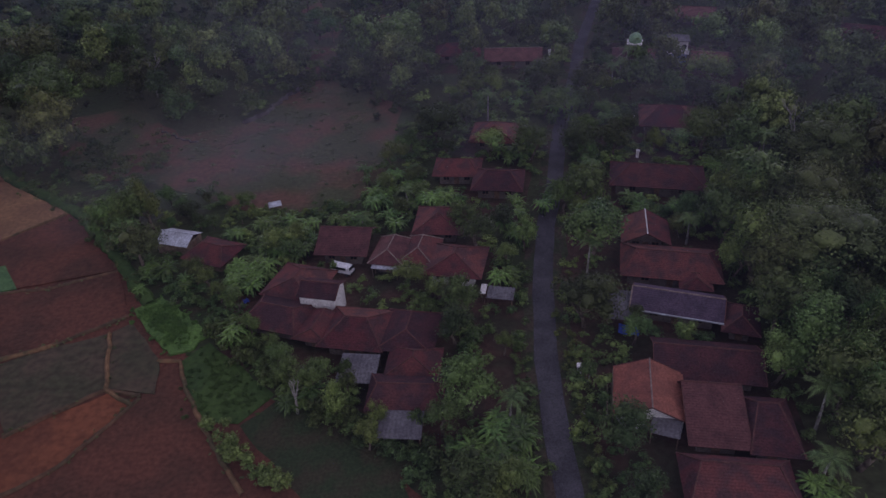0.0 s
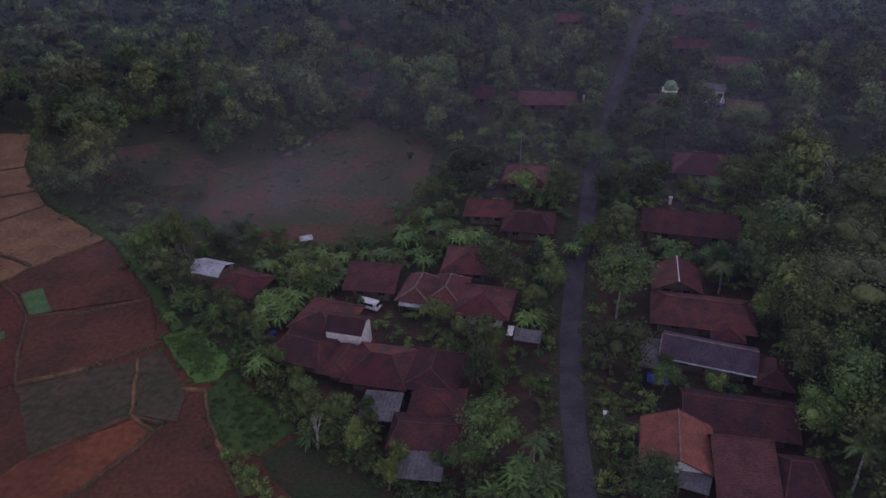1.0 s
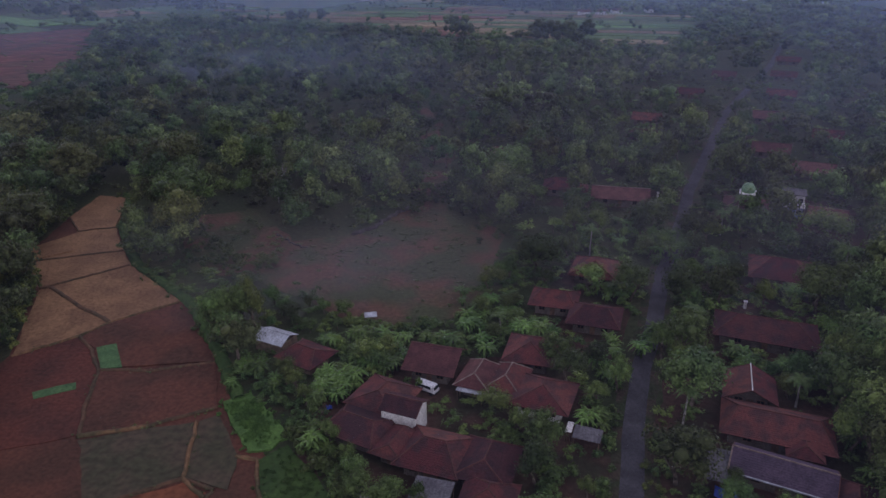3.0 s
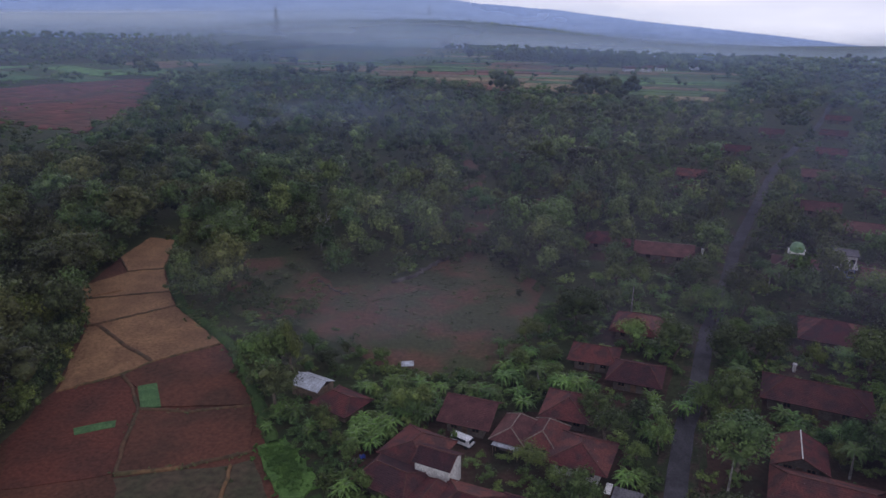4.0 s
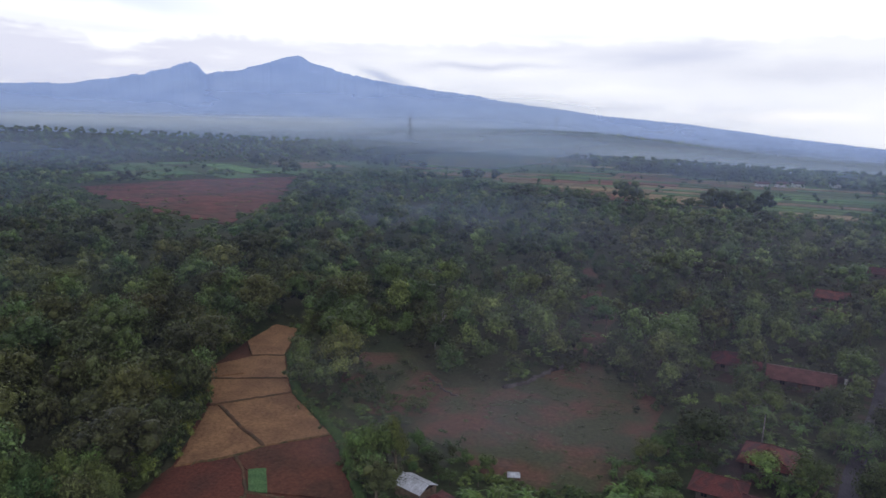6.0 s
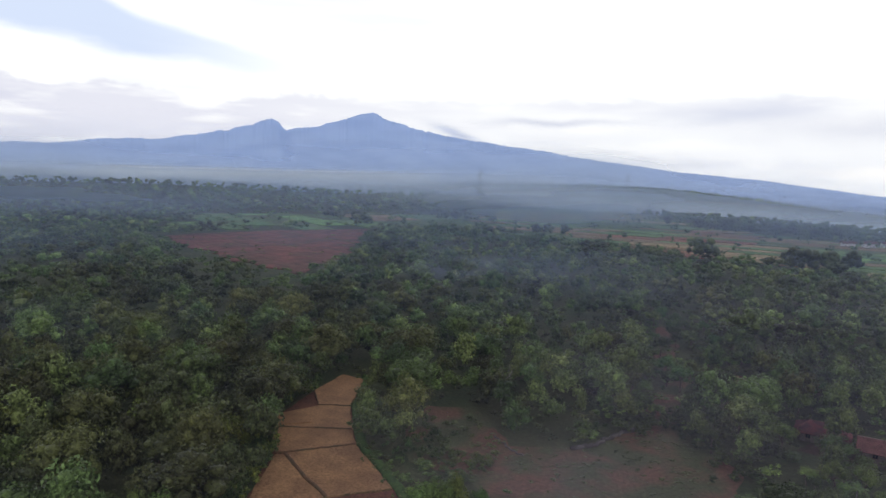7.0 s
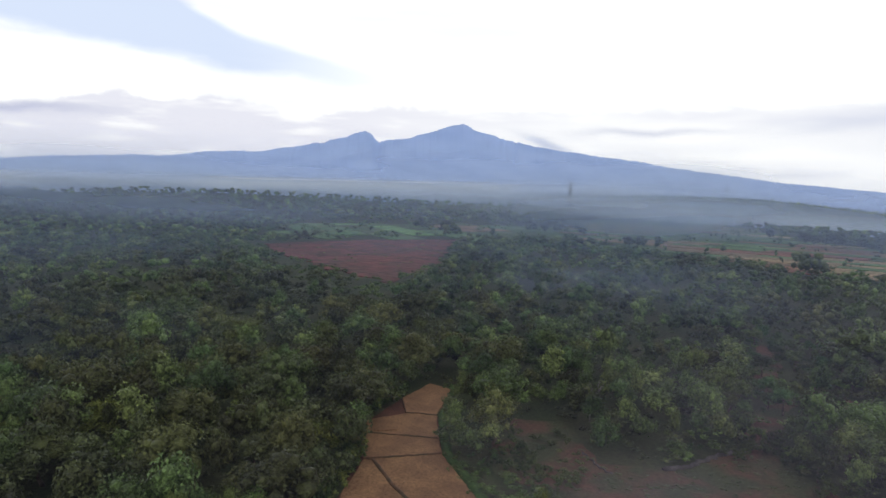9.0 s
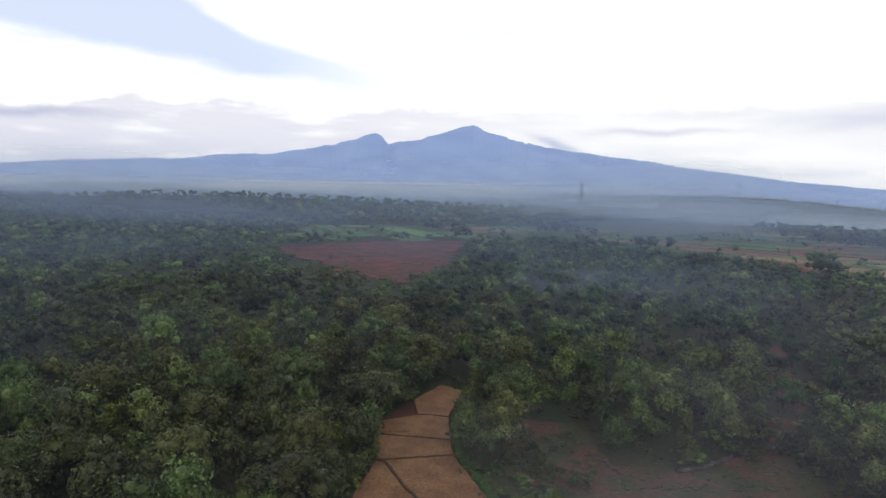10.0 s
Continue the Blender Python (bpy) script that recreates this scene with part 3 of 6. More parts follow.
# field plots: outline, height, soil
PLOTS = [
    ([(-129, 177), (-120, 176), (-109, 153.3), (-116.7, 149.6), (-126, 159)], 0.75, M_FTAN, "tan bare soil plot"),
    ([(-116.7, 149.6), (-109, 153.3), (-98.5, 139.4), (-117.4, 130.1), (-122, 138)], 0.65, M_FTAN, "tan bare soil plot"),
    ([(-117.4, 130.1), (-98.5, 139.4), (-92.2, 131.9), (-103.2, 119.3), (-105, 118.3)], 0.55, M_FTAN, "tan bare soil plot"),
    ([(-103.2, 119.3), (-92.2, 131.9), (-72.2, 116.7), (-81.3, 106.6)], 0.50, M_FTAN, "dry tan stubble plot"),
    ([(-105, 118.3), (-103.2, 119.3), (-81.3, 106.6), (-84.1, 101), (-91.7, 93.1)], 0.32, M_FTAN, "dry tan stubble plot below a bank"),
    ([(-91.7, 93.1), (-84.1, 101), (-78.7, 96.8), (-73.6, 91), (-65.9, 74.4), (-79.8, 67.6), (-88, 78)], 0.12, M_FRED, "dark red ploughed plot"),
    ([(-83.6, 100.8), (-81.3, 106.6), (-71.4, 116.2), (-54.8, 96.5), (-73.4, 91.4), (-78.4, 97.2)], 0.30, M_FBROWN, "dark brown ploughed plot"),
    ([(-73.3, 90.6), (-54.8, 95.8), (-48.4, 83.4), (-56.9, 77.9), (-65.7, 74.4)], 0.22, M_FBROWN, "dark brown ploughed plot"),
    ([(-65.4, 73.5), (-56.9, 77.4), (-50.2, 79.5), (-46.3, 68.4), (-56.2, 61)], 0.10, M_FGREY, "grey-green weedy stubble plot"),
    ([(-49.8, 80), (-47.6, 82), (-40.6, 73.4), (-39.3, 66.6), (-46, 68)], 0.14, M_FGREY, "grey-green weedy stubble plot"),
    ([(-57, 60), (-45.6, 67.2), (-41.6, 65.6), (-47.2, 55), (-52.1, 51.4), (-64, 46)], 0.06, M_FORANGE, "orange-red freshly turned plot"),
    ([(-41, 66), (-35.4, 67), (-31.5, 59), (-24, 47), (-30, 38), (-52, 44), (-52, 51), (-47, 54.6)], 0.04, M_FBROWN, "brown fallow plot"),
    ([(-37.4, 72.6), (-34.4, 76.4), (-22.8, 65.2), (-27, 60.7), (-32.2, 61.8)], 0.10, M_FGREEN, "dark green grassy plot"),
    ([(-26.6, 60.3), (-22.2, 64.6), (-6.8, 53), (-4, 44), (-17, 49)], 0.05, M_DARKGRASS, "dark weedy fallow plot beside the village hedge"),
]
slab("field_ground", [(-130, 178), (-119, 176), (-107, 153), (-96, 139), (-89, 131), (-68, 115), (-52, 95), (-46, 84), (-33, 70), (-21, 64), (-5, 52), (-1, 40), (-30, 24), (-80, 32), (-84, 60), (-89, 78), (-92.5, 93), (-105.5, 118), (-117.6, 130), (-122, 138), (-126.5, 159)], 0.015, M_FBROWN, "dark red-brown earth between the field plots", "field", 4, 0.5, 44, 0.3)
for k, (o, z, m, label) in enumerate(PLOTS):
    tagged(slab("field_plot", o, z, m, label + " with an uneven edge", "field", 2.5, 0.22, 20 + k, 0.9), group="village field plots")
slab("seed_bed", [(-78.2, 97.6), (-75.4, 99.3), (-70, 92.2), (-73.4, 91.3)], 0.38, M_SEED, "bright green rice seedling bed on brown soil", "seed bed", 2, 0.1, 41, 0.2)
slab("grass_plot", [(-48, 84.8), (-44.8, 88), (-39.5, 83), (-34.8, 78), (-36.5, 75.2), (-39.2, 73.8), (-44, 79)], 0.34, M_LUSH, "rank bright green grass beside the ditch", "grass", 1.5, 0.3, 43, 0.5)
slab("seed_bed", [(-80.5, 83.6), (-75.2, 87.2), (-73.9, 85.4), (-79, 81.8)], 0.20, M_SEED, "pale green seedling bed on red soil", "seed bed", 2, 0.15, 42, 0.2)

BUNDS = [
    ([(-122, 138), (-117.5, 130), (-110, 137.6)], 0.9, 0.3, M_FTAN, 0.65), ([(-126, 159), (-117, 149.6), (-109, 153.3)], 0.8, 0.3, M_BUNDD, 0.6),
    ([(-117.4, 130.1), (-98.5, 139.4)], 0.8, 0.3, M_BUNDD, 0.55), ([(-105, 118.3), (-103.2, 119.3), (-92.2, 131.9)], 1.0, 0.35, M_BUNDD, 0.45),
    ([(-103.2, 119.3), (-92, 112.4), (-82.5, 107.4), (-81.3, 106.6)], 1.5, 0.3, M_BUNDD, 0.35), ([(-91.7, 93.1), (-84.1, 101), (-81.3, 106.6), (-72.2, 116.7)], 0.7, 0.2, M_BUND, 0.3),
    ([(-83.8, 101), (-78.9, 97), (-73.6, 91), (-69, 80), (-65.9, 74.4)], 1.2, 0.3, M_BUNDD, 0.1), ([(-73.6, 91), (-64, 92), (-54.8, 96)], 1.1, 0.25, M_BUNDD, 0.2),
    ([(-66, 74), (-56.9, 77.9)], 1.0, 0.4, M_BUND, 0.12), ([(-56.9, 77.9), (-48.5, 83.6)], 0.9, 0.3, M_BUNDD, 0.12),
    ([(-56.4, 60.4), (-46.1, 67.9), (-41, 66.4)], 1.1, 0.3, M_BUNDD, 0.05), ([(-50, 79.6), (-46.1, 67.9), (-41.5, 64.6)], 1.0, 0.35, M_BUND, 0.1),
    ([(-52.1, 51.4), (-47.2, 55), (-41, 66)], 1.0, 0.25, M_BUNDD, 0.04), ([(-40.8, 73.1), (-37.6, 72.8), (-35.2, 67.2), (-31, 60), (-24, 50)], 1.0, 0.3, M_BUND, 0.06),
]
for k, (line, w, h, m, z) in enumerate(BUNDS):
    strip("field_bund", line, w * 0.62, z, m, "low trodden earth bund between field plots", "bund", "", h, 0.16, 1.6, 60 + k, "field bunds")
DYKE = [(-122, 180), (-118, 174), (-107.5, 154), (-97, 140), (-90.5, 132.5), (-76, 121.5), (-69, 116), (-61, 106), (-53, 96), (-46, 86)]
strip("grass_dyke", DYKE, 2.4, 0.1, M_FGREEN, "grassy green dyke along the field edge", "dyke", "structure", 0.9, 0.25, 1.6, 91)
DITCH = [(-46, 91.5), (-38.5, 84.6), (-32, 79.6), (-22.0, 66.6), (-6, 54), (4, 44.6)]
# wider than the ditch: its dark green stands in for shadowy grass
strip("ditch", DITCH, 4.6, 0.07, M_DARKGRASS, "overgrown ditch below the village hedge, grass shadow in its dark green", "ditch", "structure", 0.0, 0.3, 2, 92)

# far farmland
RED_FIELD = [(-559, 474), (-545, 540), (-528, 591), (-490, 650), (-457, 688), (-420, 610), (-390, 560), (-350, 490), (-318, 443), (-300, 390), (-285, 346), (-330, 362), (-377, 372), (-420, 400), (-450, 410), (-510, 436)]
slab("red_field", RED_FIELD, 0.4, M_FARRED, "wide bare red-soil field with weedy furrows beyond the woods", "field", 9, 4, 7, 0.8)
FARM1 = [(-840, 790), (-640, 560), (-560, 600), (-457, 700), (-390, 680), (-368, 760), (-400, 900), (-480, 1060), (-640, 1010)]
FARM2 = [(-552, 1223), (-353, 1480), (-228, 1250), (-120, 1060), (-56, 1000), (140, 845), (150, 760), (95, 565), (40, 575), (-36, 630), (-67, 605), (-138, 670), (-200, 717), (-300, 740), (-368, 817), (-420, 950)]
rt = random.Random(12)


def parcels(poly, turn, deep, wide, tones, label):
    """A patchwork of small level fields, row behind row, each with a low bank round it."""
    c, s_ = math.cos(radians(turn)), math.sin(radians(turn))
    us = [c * x + s_ * y for x, y in poly]
    vs = [-s_ * x + c * y for x, y in poly]
    v = min(vs)
    while v < max(vs):
        dv = rt.uniform(*deep) * (0.55 + v / 1600)
        u = min(us) - rt.uniform(0, 60)
        while u < max(us):
            du = rt.uniform(*wide)
            mx, my = c * (u + du / 2) - s_ * (v + dv / 2), s_ * (u + du / 2) + c * (v + dv / 2)
            if inside(poly, [mx], [my])[0]:
                g = 0.5
                quad = [(u + g, v + g + rt.uniform(0, 3)), (u + du - g, v + g + rt.uniform(0, 3)), (u + du - g + rt.uniform(-6, 6), v + dv - g), (u + g + rt.uniform(-6, 6), v + dv - g)]
                pts = [(c * p - s_ * q, s_ * p + c * q) for p, q in quad]
                z = float(terrain(mx, my)) + 0.5 + rt.uniform(0, 0.5)
                m, words = rt.choice(tones(mx, my))
                tagged(slab("farm_plot", pts, z, m, words + label, "field", 12, 0.8, rt.randrange(9999), 2.5), group="far farm plots")
            u += du
        v += dv


GREENS = [(M_FARGREEN, "light green rice plot"), (M_FARGRASS, "pale green grassy plot")]
CLAYS = [(M_FARCLAY, "reddish bare earth terrace"), (M_FARTAN, "dry tan stubble terrace")]
parcels(FARM1, -32, (40, 75), (90, 190), lambda x, y: [GREENS[1]] * 4 + [GREENS[0], CLAYS[1]], " beyond the red field")
parcels(FARM2, -9, (16, 34), (45, 120), lambda x, y: GREENS * 2 + [CLAYS[1]] if x < -160 or (x > 0 and y > 600) else CLAYS * 2 + [GREENS[1]] if x < -80 else [CLAYS[1], CLAYS[1], GREENS[1]], " in the distant plain")


# ---- mountain and mist ----
def build_mountain():
    """A worn volcano far off: a skyline that falls to both sides, with spurs and gullies running down to the plain."""
    skyline = ((-110, 0.3), (-92, 0.6), (-68.8, 1.10), (-64.7, 1.44), (-59.8, 1.73), (-57.8, 1.71), (-55.3, 2.00), (-52.3, 2.31), (-50.4, 2.32), (-48.4, 2.69), (-46.8, 2.92), (-45.8, 3.17), (-45.2, 3.09), (-44.6, 3.43), (-43.3, 3.64), (-42.6, 4.03), (-41.9, 4.18), (-41.4, 4.06), (-41.1, 3.70), (-40.7, 3.39), (-40.0, 3.59), (-38.1, 3.76), (-37.2, 4.10), (-35.6, 4.59), (-34.7, 4.87), (-33.8, 5.02), (-33.3, 4.76), (-32.7, 4.49), (-31.6, 4.28), (-30.7, 3.92), (-28.6, 3.44), (-26.3, 3.01), (-24.5, 2.79), (-21.4, 2.41), (-17.5, 1.82), (-13.4, 1.29), (-9.5, 0.78), (-3.5, 0.28), (4, -0.65), (13.3, -1.62), (17.8, -2.15), (30, -2.8), (50, -3.0))
    az_k, el_k = [p[0] for p in skyline], [p[1] for p in skyline]
    na, nr, rad = 1400, 24, 4600.0
    az = np.linspace(-105, 45, na)
    top = np.interp(az, az_k, el_k)
    rough = np.array([noise.fractal(Vector((a * 0.5, 3.3, 0)), 0.9, 2.2, 5) for a in az])
    fine = np.array([noise.noise(Vector((a * 3.1, 9.1, 0))) + 0.8 * noise.noise(Vector((a * 9.0, 2.1, 0))) for a in az])
    knob = np.array([noise.noise(Vector((a * 1.3, 4.4, 0))) for a in az])
    top = top + (0.06 * rough + 0.05 * np.abs(knob)) * np.clip(top - 1.2, 0, 1) + (0.04 + 0.045 * np.clip(top - 2.0, 0, 1)) * fine + 0.03 * rough
    V, F = [], []
    for j in range(nr):
        u = j / (nr - 1)
        r = 3300 + (rad - 3300) * u
        for i, a in enumerate(az):
            peak = 65 + rad * math.tan(radians(top[i]))
            g = noise.fractal(Vector((a * 0.42 + 0.6 * u, u * 0.9, 5.0)), 0.9, 2.1, 5)
            low = min(-20.0, peak - 30)
            z = low + (peak - low) * (u ** 1.5) * (1 + 0.10 * g * (1 - u) * 2)
            if j == 0:
                z = -300.0  # the foot lies under the plain
            V.append((r * math.sin(radians(a)), r * math.cos(radians(a)), z))
    for j in range(nr - 1):
        for i in range(na - 1):
            o = j * na + i
            F.append((o, o + 1, o + na + 1, o + na))
    me = bpy.data.meshes.new("mountain")
    me.from_pydata(V, [], F)
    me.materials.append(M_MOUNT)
    me.polygons.foreach_set("use_smooth", [True] * len(me.polygons))
    return tagged(new("mountain", me), "forested volcano with two worn peaks, distance haze in its blue colour", "mountain", kind="structure")


build_mountain()


def mist_sheet(radius, top, amount, colour, scale, az0=-100, az1=60, lo=0.35, hi=0.7, bottom=-140.0, low=0.0, least=0.35, lean=1.0, facing=None, east=1.0, rise=None, dip=0.0):
    """A slightly wavy translucent curtain round the plain, tinted to stand in for mist and distance haze."""
    n = 90
    V, F = [], []
    for i in range(n + 1):
        a = radians(az0 + (az1 - az0) * i / n)
        wave = 0.2 if radius < 300 else 0.0
        r = radius * (1 + wave * (0.09 * math.sin(i * 0.63 + radius) + 0.05 * math.sin(i * 1.7 + 2 * radius)))
        for q, z in ((1.0, bottom), (lean, top)):
            V.append((q * r * math.sin(a), q * r * math.cos(a), z))
    for i in range(n):
        F.append((2 * i, 2 * i + 2, 2 * i + 3, 2 * i + 1))
    me = bpy.data.meshes.new("mist_bank")
    me.from_pydata(V, [], F)
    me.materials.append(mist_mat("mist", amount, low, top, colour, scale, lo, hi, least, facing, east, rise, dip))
    me.polygons.foreach_set("use_smooth", [True] * len(me.polygons))
    return tagged(new("mist_bank", me), "thin translucent sheet standing in for mist and distance haze", "mist", kind="stuff")


def mist_layer(amount, near, far, colour):
    """One low tinted sheet put in for a haze veil over the village and its fields, gone over the woods."""
    radii = [28, 45, 70, 100, 140, 190, 250, 330, 430, 560, 620]
    n = 120
    V, F = [], []
    for r in radii:
        a = np.radians(np.linspace(-120, 80, n + 1))
        x, y = r * np.sin(a), r * np.cos(a)
        V += [(p, q, 17.0) for p, q in zip(x.tolist(), y.tolist())]
    for i in range(len(radii) - 1):
        for k in range(n):
            o = i * (n + 1) + k
            F.append((o, o + 1, o + n + 2, o + n + 1))
    me = bpy.data.meshes.new("mist_layer")
    me.from_pydata(V, [], F)
    m = mist_mat("haze_veil", 1.0, -5000, -4000, colour, 0.008, 0.34, 0.68)
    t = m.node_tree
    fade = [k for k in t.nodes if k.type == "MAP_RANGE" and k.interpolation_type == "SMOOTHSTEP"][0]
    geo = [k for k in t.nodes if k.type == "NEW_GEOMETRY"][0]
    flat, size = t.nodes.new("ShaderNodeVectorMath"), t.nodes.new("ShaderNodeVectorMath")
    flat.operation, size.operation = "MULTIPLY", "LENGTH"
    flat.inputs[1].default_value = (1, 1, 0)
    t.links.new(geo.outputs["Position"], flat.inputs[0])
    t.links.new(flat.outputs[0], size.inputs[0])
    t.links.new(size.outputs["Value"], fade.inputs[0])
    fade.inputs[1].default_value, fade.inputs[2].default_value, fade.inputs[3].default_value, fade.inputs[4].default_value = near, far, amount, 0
    me.materials.append(m)
    return tagged(new("mist_layer", me), "thin tinted sheet standing in for haze over woods and village", "mist", kind="stuff")


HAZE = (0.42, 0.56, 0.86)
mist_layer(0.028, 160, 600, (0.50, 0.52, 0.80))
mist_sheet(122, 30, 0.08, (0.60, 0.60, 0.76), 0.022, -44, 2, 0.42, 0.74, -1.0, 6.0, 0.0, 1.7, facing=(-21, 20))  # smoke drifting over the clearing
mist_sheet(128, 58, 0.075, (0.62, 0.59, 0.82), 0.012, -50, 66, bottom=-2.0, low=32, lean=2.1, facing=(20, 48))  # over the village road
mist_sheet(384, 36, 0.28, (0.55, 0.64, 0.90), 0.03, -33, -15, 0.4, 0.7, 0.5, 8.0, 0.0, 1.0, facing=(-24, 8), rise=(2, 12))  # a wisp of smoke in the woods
# leaning tinted sheets put in for distance haze, thicker with distance
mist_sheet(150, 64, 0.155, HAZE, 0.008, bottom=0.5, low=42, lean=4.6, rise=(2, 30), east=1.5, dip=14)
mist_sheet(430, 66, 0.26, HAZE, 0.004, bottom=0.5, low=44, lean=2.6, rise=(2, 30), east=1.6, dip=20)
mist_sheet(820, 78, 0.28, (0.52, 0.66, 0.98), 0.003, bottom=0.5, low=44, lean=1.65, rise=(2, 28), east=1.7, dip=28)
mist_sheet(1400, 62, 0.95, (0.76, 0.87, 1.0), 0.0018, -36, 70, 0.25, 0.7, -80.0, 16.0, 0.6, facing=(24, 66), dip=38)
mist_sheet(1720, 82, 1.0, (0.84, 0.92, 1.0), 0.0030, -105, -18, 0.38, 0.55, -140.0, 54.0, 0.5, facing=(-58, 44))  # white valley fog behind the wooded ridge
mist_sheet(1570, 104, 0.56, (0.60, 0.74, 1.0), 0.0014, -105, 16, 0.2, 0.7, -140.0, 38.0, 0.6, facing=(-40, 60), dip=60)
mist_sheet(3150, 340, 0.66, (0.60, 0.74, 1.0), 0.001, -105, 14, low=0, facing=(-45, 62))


# ---- houses ----
def slope(a, b, c, d, course=0.34, lift=0.05):
    """A tiled roof slope in overlapping courses. a, b: the eave; c, d: the top edge above b and a."""
    a, b, c, d = Vector(a), Vector(b), Vector(c), Vector(d)
    nrm = (b - a).cross(d - a).normalized()
    if nrm.z < 0:
        nrm = -nrm
    rows = max(3, round(((d + c) / 2 - (a + b) / 2).length / course))
    s = Shape()
    side = [(a - nrm * 0.08, b - nrm * 0.08)]
    for i in range(rows):
        f, g = i / rows, (i + 1) / rows
        side += [(a.lerp(d, f) + nrm * lift, b.lerp(c, f) + nrm * lift), (a.lerp(d, g), b.lerp(c, g))]
    side.append((d - nrm * 0.08, c - nrm * 0.08))
    s.v = [tuple(p) for pair in side for p in pair]
    n = len(side)
    for i in range(n):
        j = (i + 1) % n
        s.f.append((2 * i, 2 * i + 1, 2 * j + 1, 2 * j))
    return s


FOOT = []  # footprints of buildings: centre, half sizes, turn


def house(x, y, w, d, rot=-10.0, wall=2.7, rise=1.9, along="x", hip=0.0, tile=None, plaster=None, ridge=None, label="", over=1.35, z=0.0, name="house", windows=True, shift=0.0):
    """A village house: walls with openings, a tiled gable or hipped roof, ridge caps, a door and windows. w across, d deep, along: the way of the ridge."""
    tile, plaster, ridge = tile or M_TILE, plaster or M_CREAM, ridge or M_RIDGER
    root = base(name, x, y, rot, z)
    FOOT.append((x, y, w / 2 + over, d / 2 + over, rot))
    tagged(root, label or "village house with a weathered red clay tile roof", "house", "village houses")
    w, d, wall = w + 0.5, d + 0.5, wall - 0.3
    hw, hd, t = w / 2, d / 2, 0.15
    fx, fy = hw - over, hd - over  # outside of the walls lies inside the eaves
    for q in ((-fx, -fy, fx, -fy + t), (-fx, fy - t, fx, fy), (-fx, -fy + t, -fx + t, fy - t), (fx - t, -fy + t, fx, fy - t)):
        part("wall", Shape().box(q[0], q[1], 0, q[2], q[3], wall), plaster, root)
    eave, top = wall - 0.05, wall + rise
    if along == "x":
        rx = hw - (hip * hd if hip else 0)
        r0, r1 = (-rx, shift, top), (rx, shift, top)
        slopes = [((-hw, -hd, eave), (hw, -hd, eave), r1, r0), ((hw, hd, eave), (-hw, hd, eave), r0, r1)]
        ends = [((hw, -hd, eave), (hw, hd, eave), r1), ((-hw, hd, eave), (-hw, -hd, eave), r0)]
    else:
        ry = hd - (hip * hw if hip else 0)
        r0, r1 = (0, -ry, top), (0, ry, top)
        slopes = [((-hw, hd, eave), (-hw, -hd, eave), r0, r1), ((hw, -hd, eave), (hw, hd, eave), r1, r0)]
        ends = [((-hw, -hd, eave), (hw, -hd, eave), r0), ((hw, hd, eave), (-hw, hd, eave), r1)]
    for a, b, c, e in slopes:
        part("roof_slope", slope(a, b, c, e), tile, root)
    for a, b, c in ends:
        if hip:
            part("hip_slope", slope(a, b, c, c), tile, root)
            for p in (a, b):
                part("hip_cap", Shape().tube(Vector(p) + Vector((0, 0, 0.06)), Vector(c) + Vector((0, 0, 0.06)), 0.11, 0.11, 5), ridge, root)
        else:
            k = 1 - over / (hw if along == "y" else hd)
            g = Shape()
            ctr = Vector(((a[0] + b[0]) / 2, (a[1] + b[1]) / 2, 0))
            inn = Vector((-math.copysign(over, ctr.x) if along == "x" else 0, -math.copysign(over, ctr.y) if along == "y" else 0, 0))
            back = inn.normalized() * t
            pa = ctr + (Vector((a[0], a[1], 0)) - ctr) * k + inn + Vector((0, 0, wall))
            pb = ctr + (Vector((b[0], b[1], 0)) - ctr) * k + inn + Vector((0, 0, wall))
            pc = ctr + inn + Vector((0, shift if along == "x" else 0, top - 0.12))
            g.face(pa, pb, pc)
            g.face(pb + back, pa + back, pc + back)
            g.face(pa + back, pa, pc, pc + back)
            g.face(pb, pb + back, pc + back, pc)
            part("gable", g, plaster, root)
            for p in (a, b):
                part("bargeboard", Shape().tube(Vector(p) + Vector((0, 0, 0.03)), Vector(c) + Vector((0, 0, 0.03)), 0.08, 0.08, 4), M_RIDGER, root)
    part("ridge_cap", Shape().tube(Vector(r0) + Vector((0, 0, 0.08)), Vector(r1) + Vector((0, 0, 0.08)), 0.10, 0.10, 6), ridge, root)
    part("door", Shape().box(-0.5, -fy - 0.04, 0, 0.45, -fy - 0.004, 2.0), M_WOOD, root, "dark wooden door")
    if windows:
        for wx in (-fx * 0.6, fx * 0.6):
            win = part("window", Shape().box(wx - 0.6, -fy - 0.05, 0.9, wx + 0.6, -fy - 0.004, 2.1), M_WOOD, root)
            for k in (-0.28, 0.28):
                part("pane", Shape().box(wx + k - 0.23, -fy - 0.065, 1.0, wx + k + 0.23, -fy - 0.051, 2.0), M_GLASS, win)
        side = Shape().box(-fx - 0.05, -0.6, 0.9, -fx - 0.004, 0.6, 2.1)
        part("window", side, M_WOOD, root)
    return root


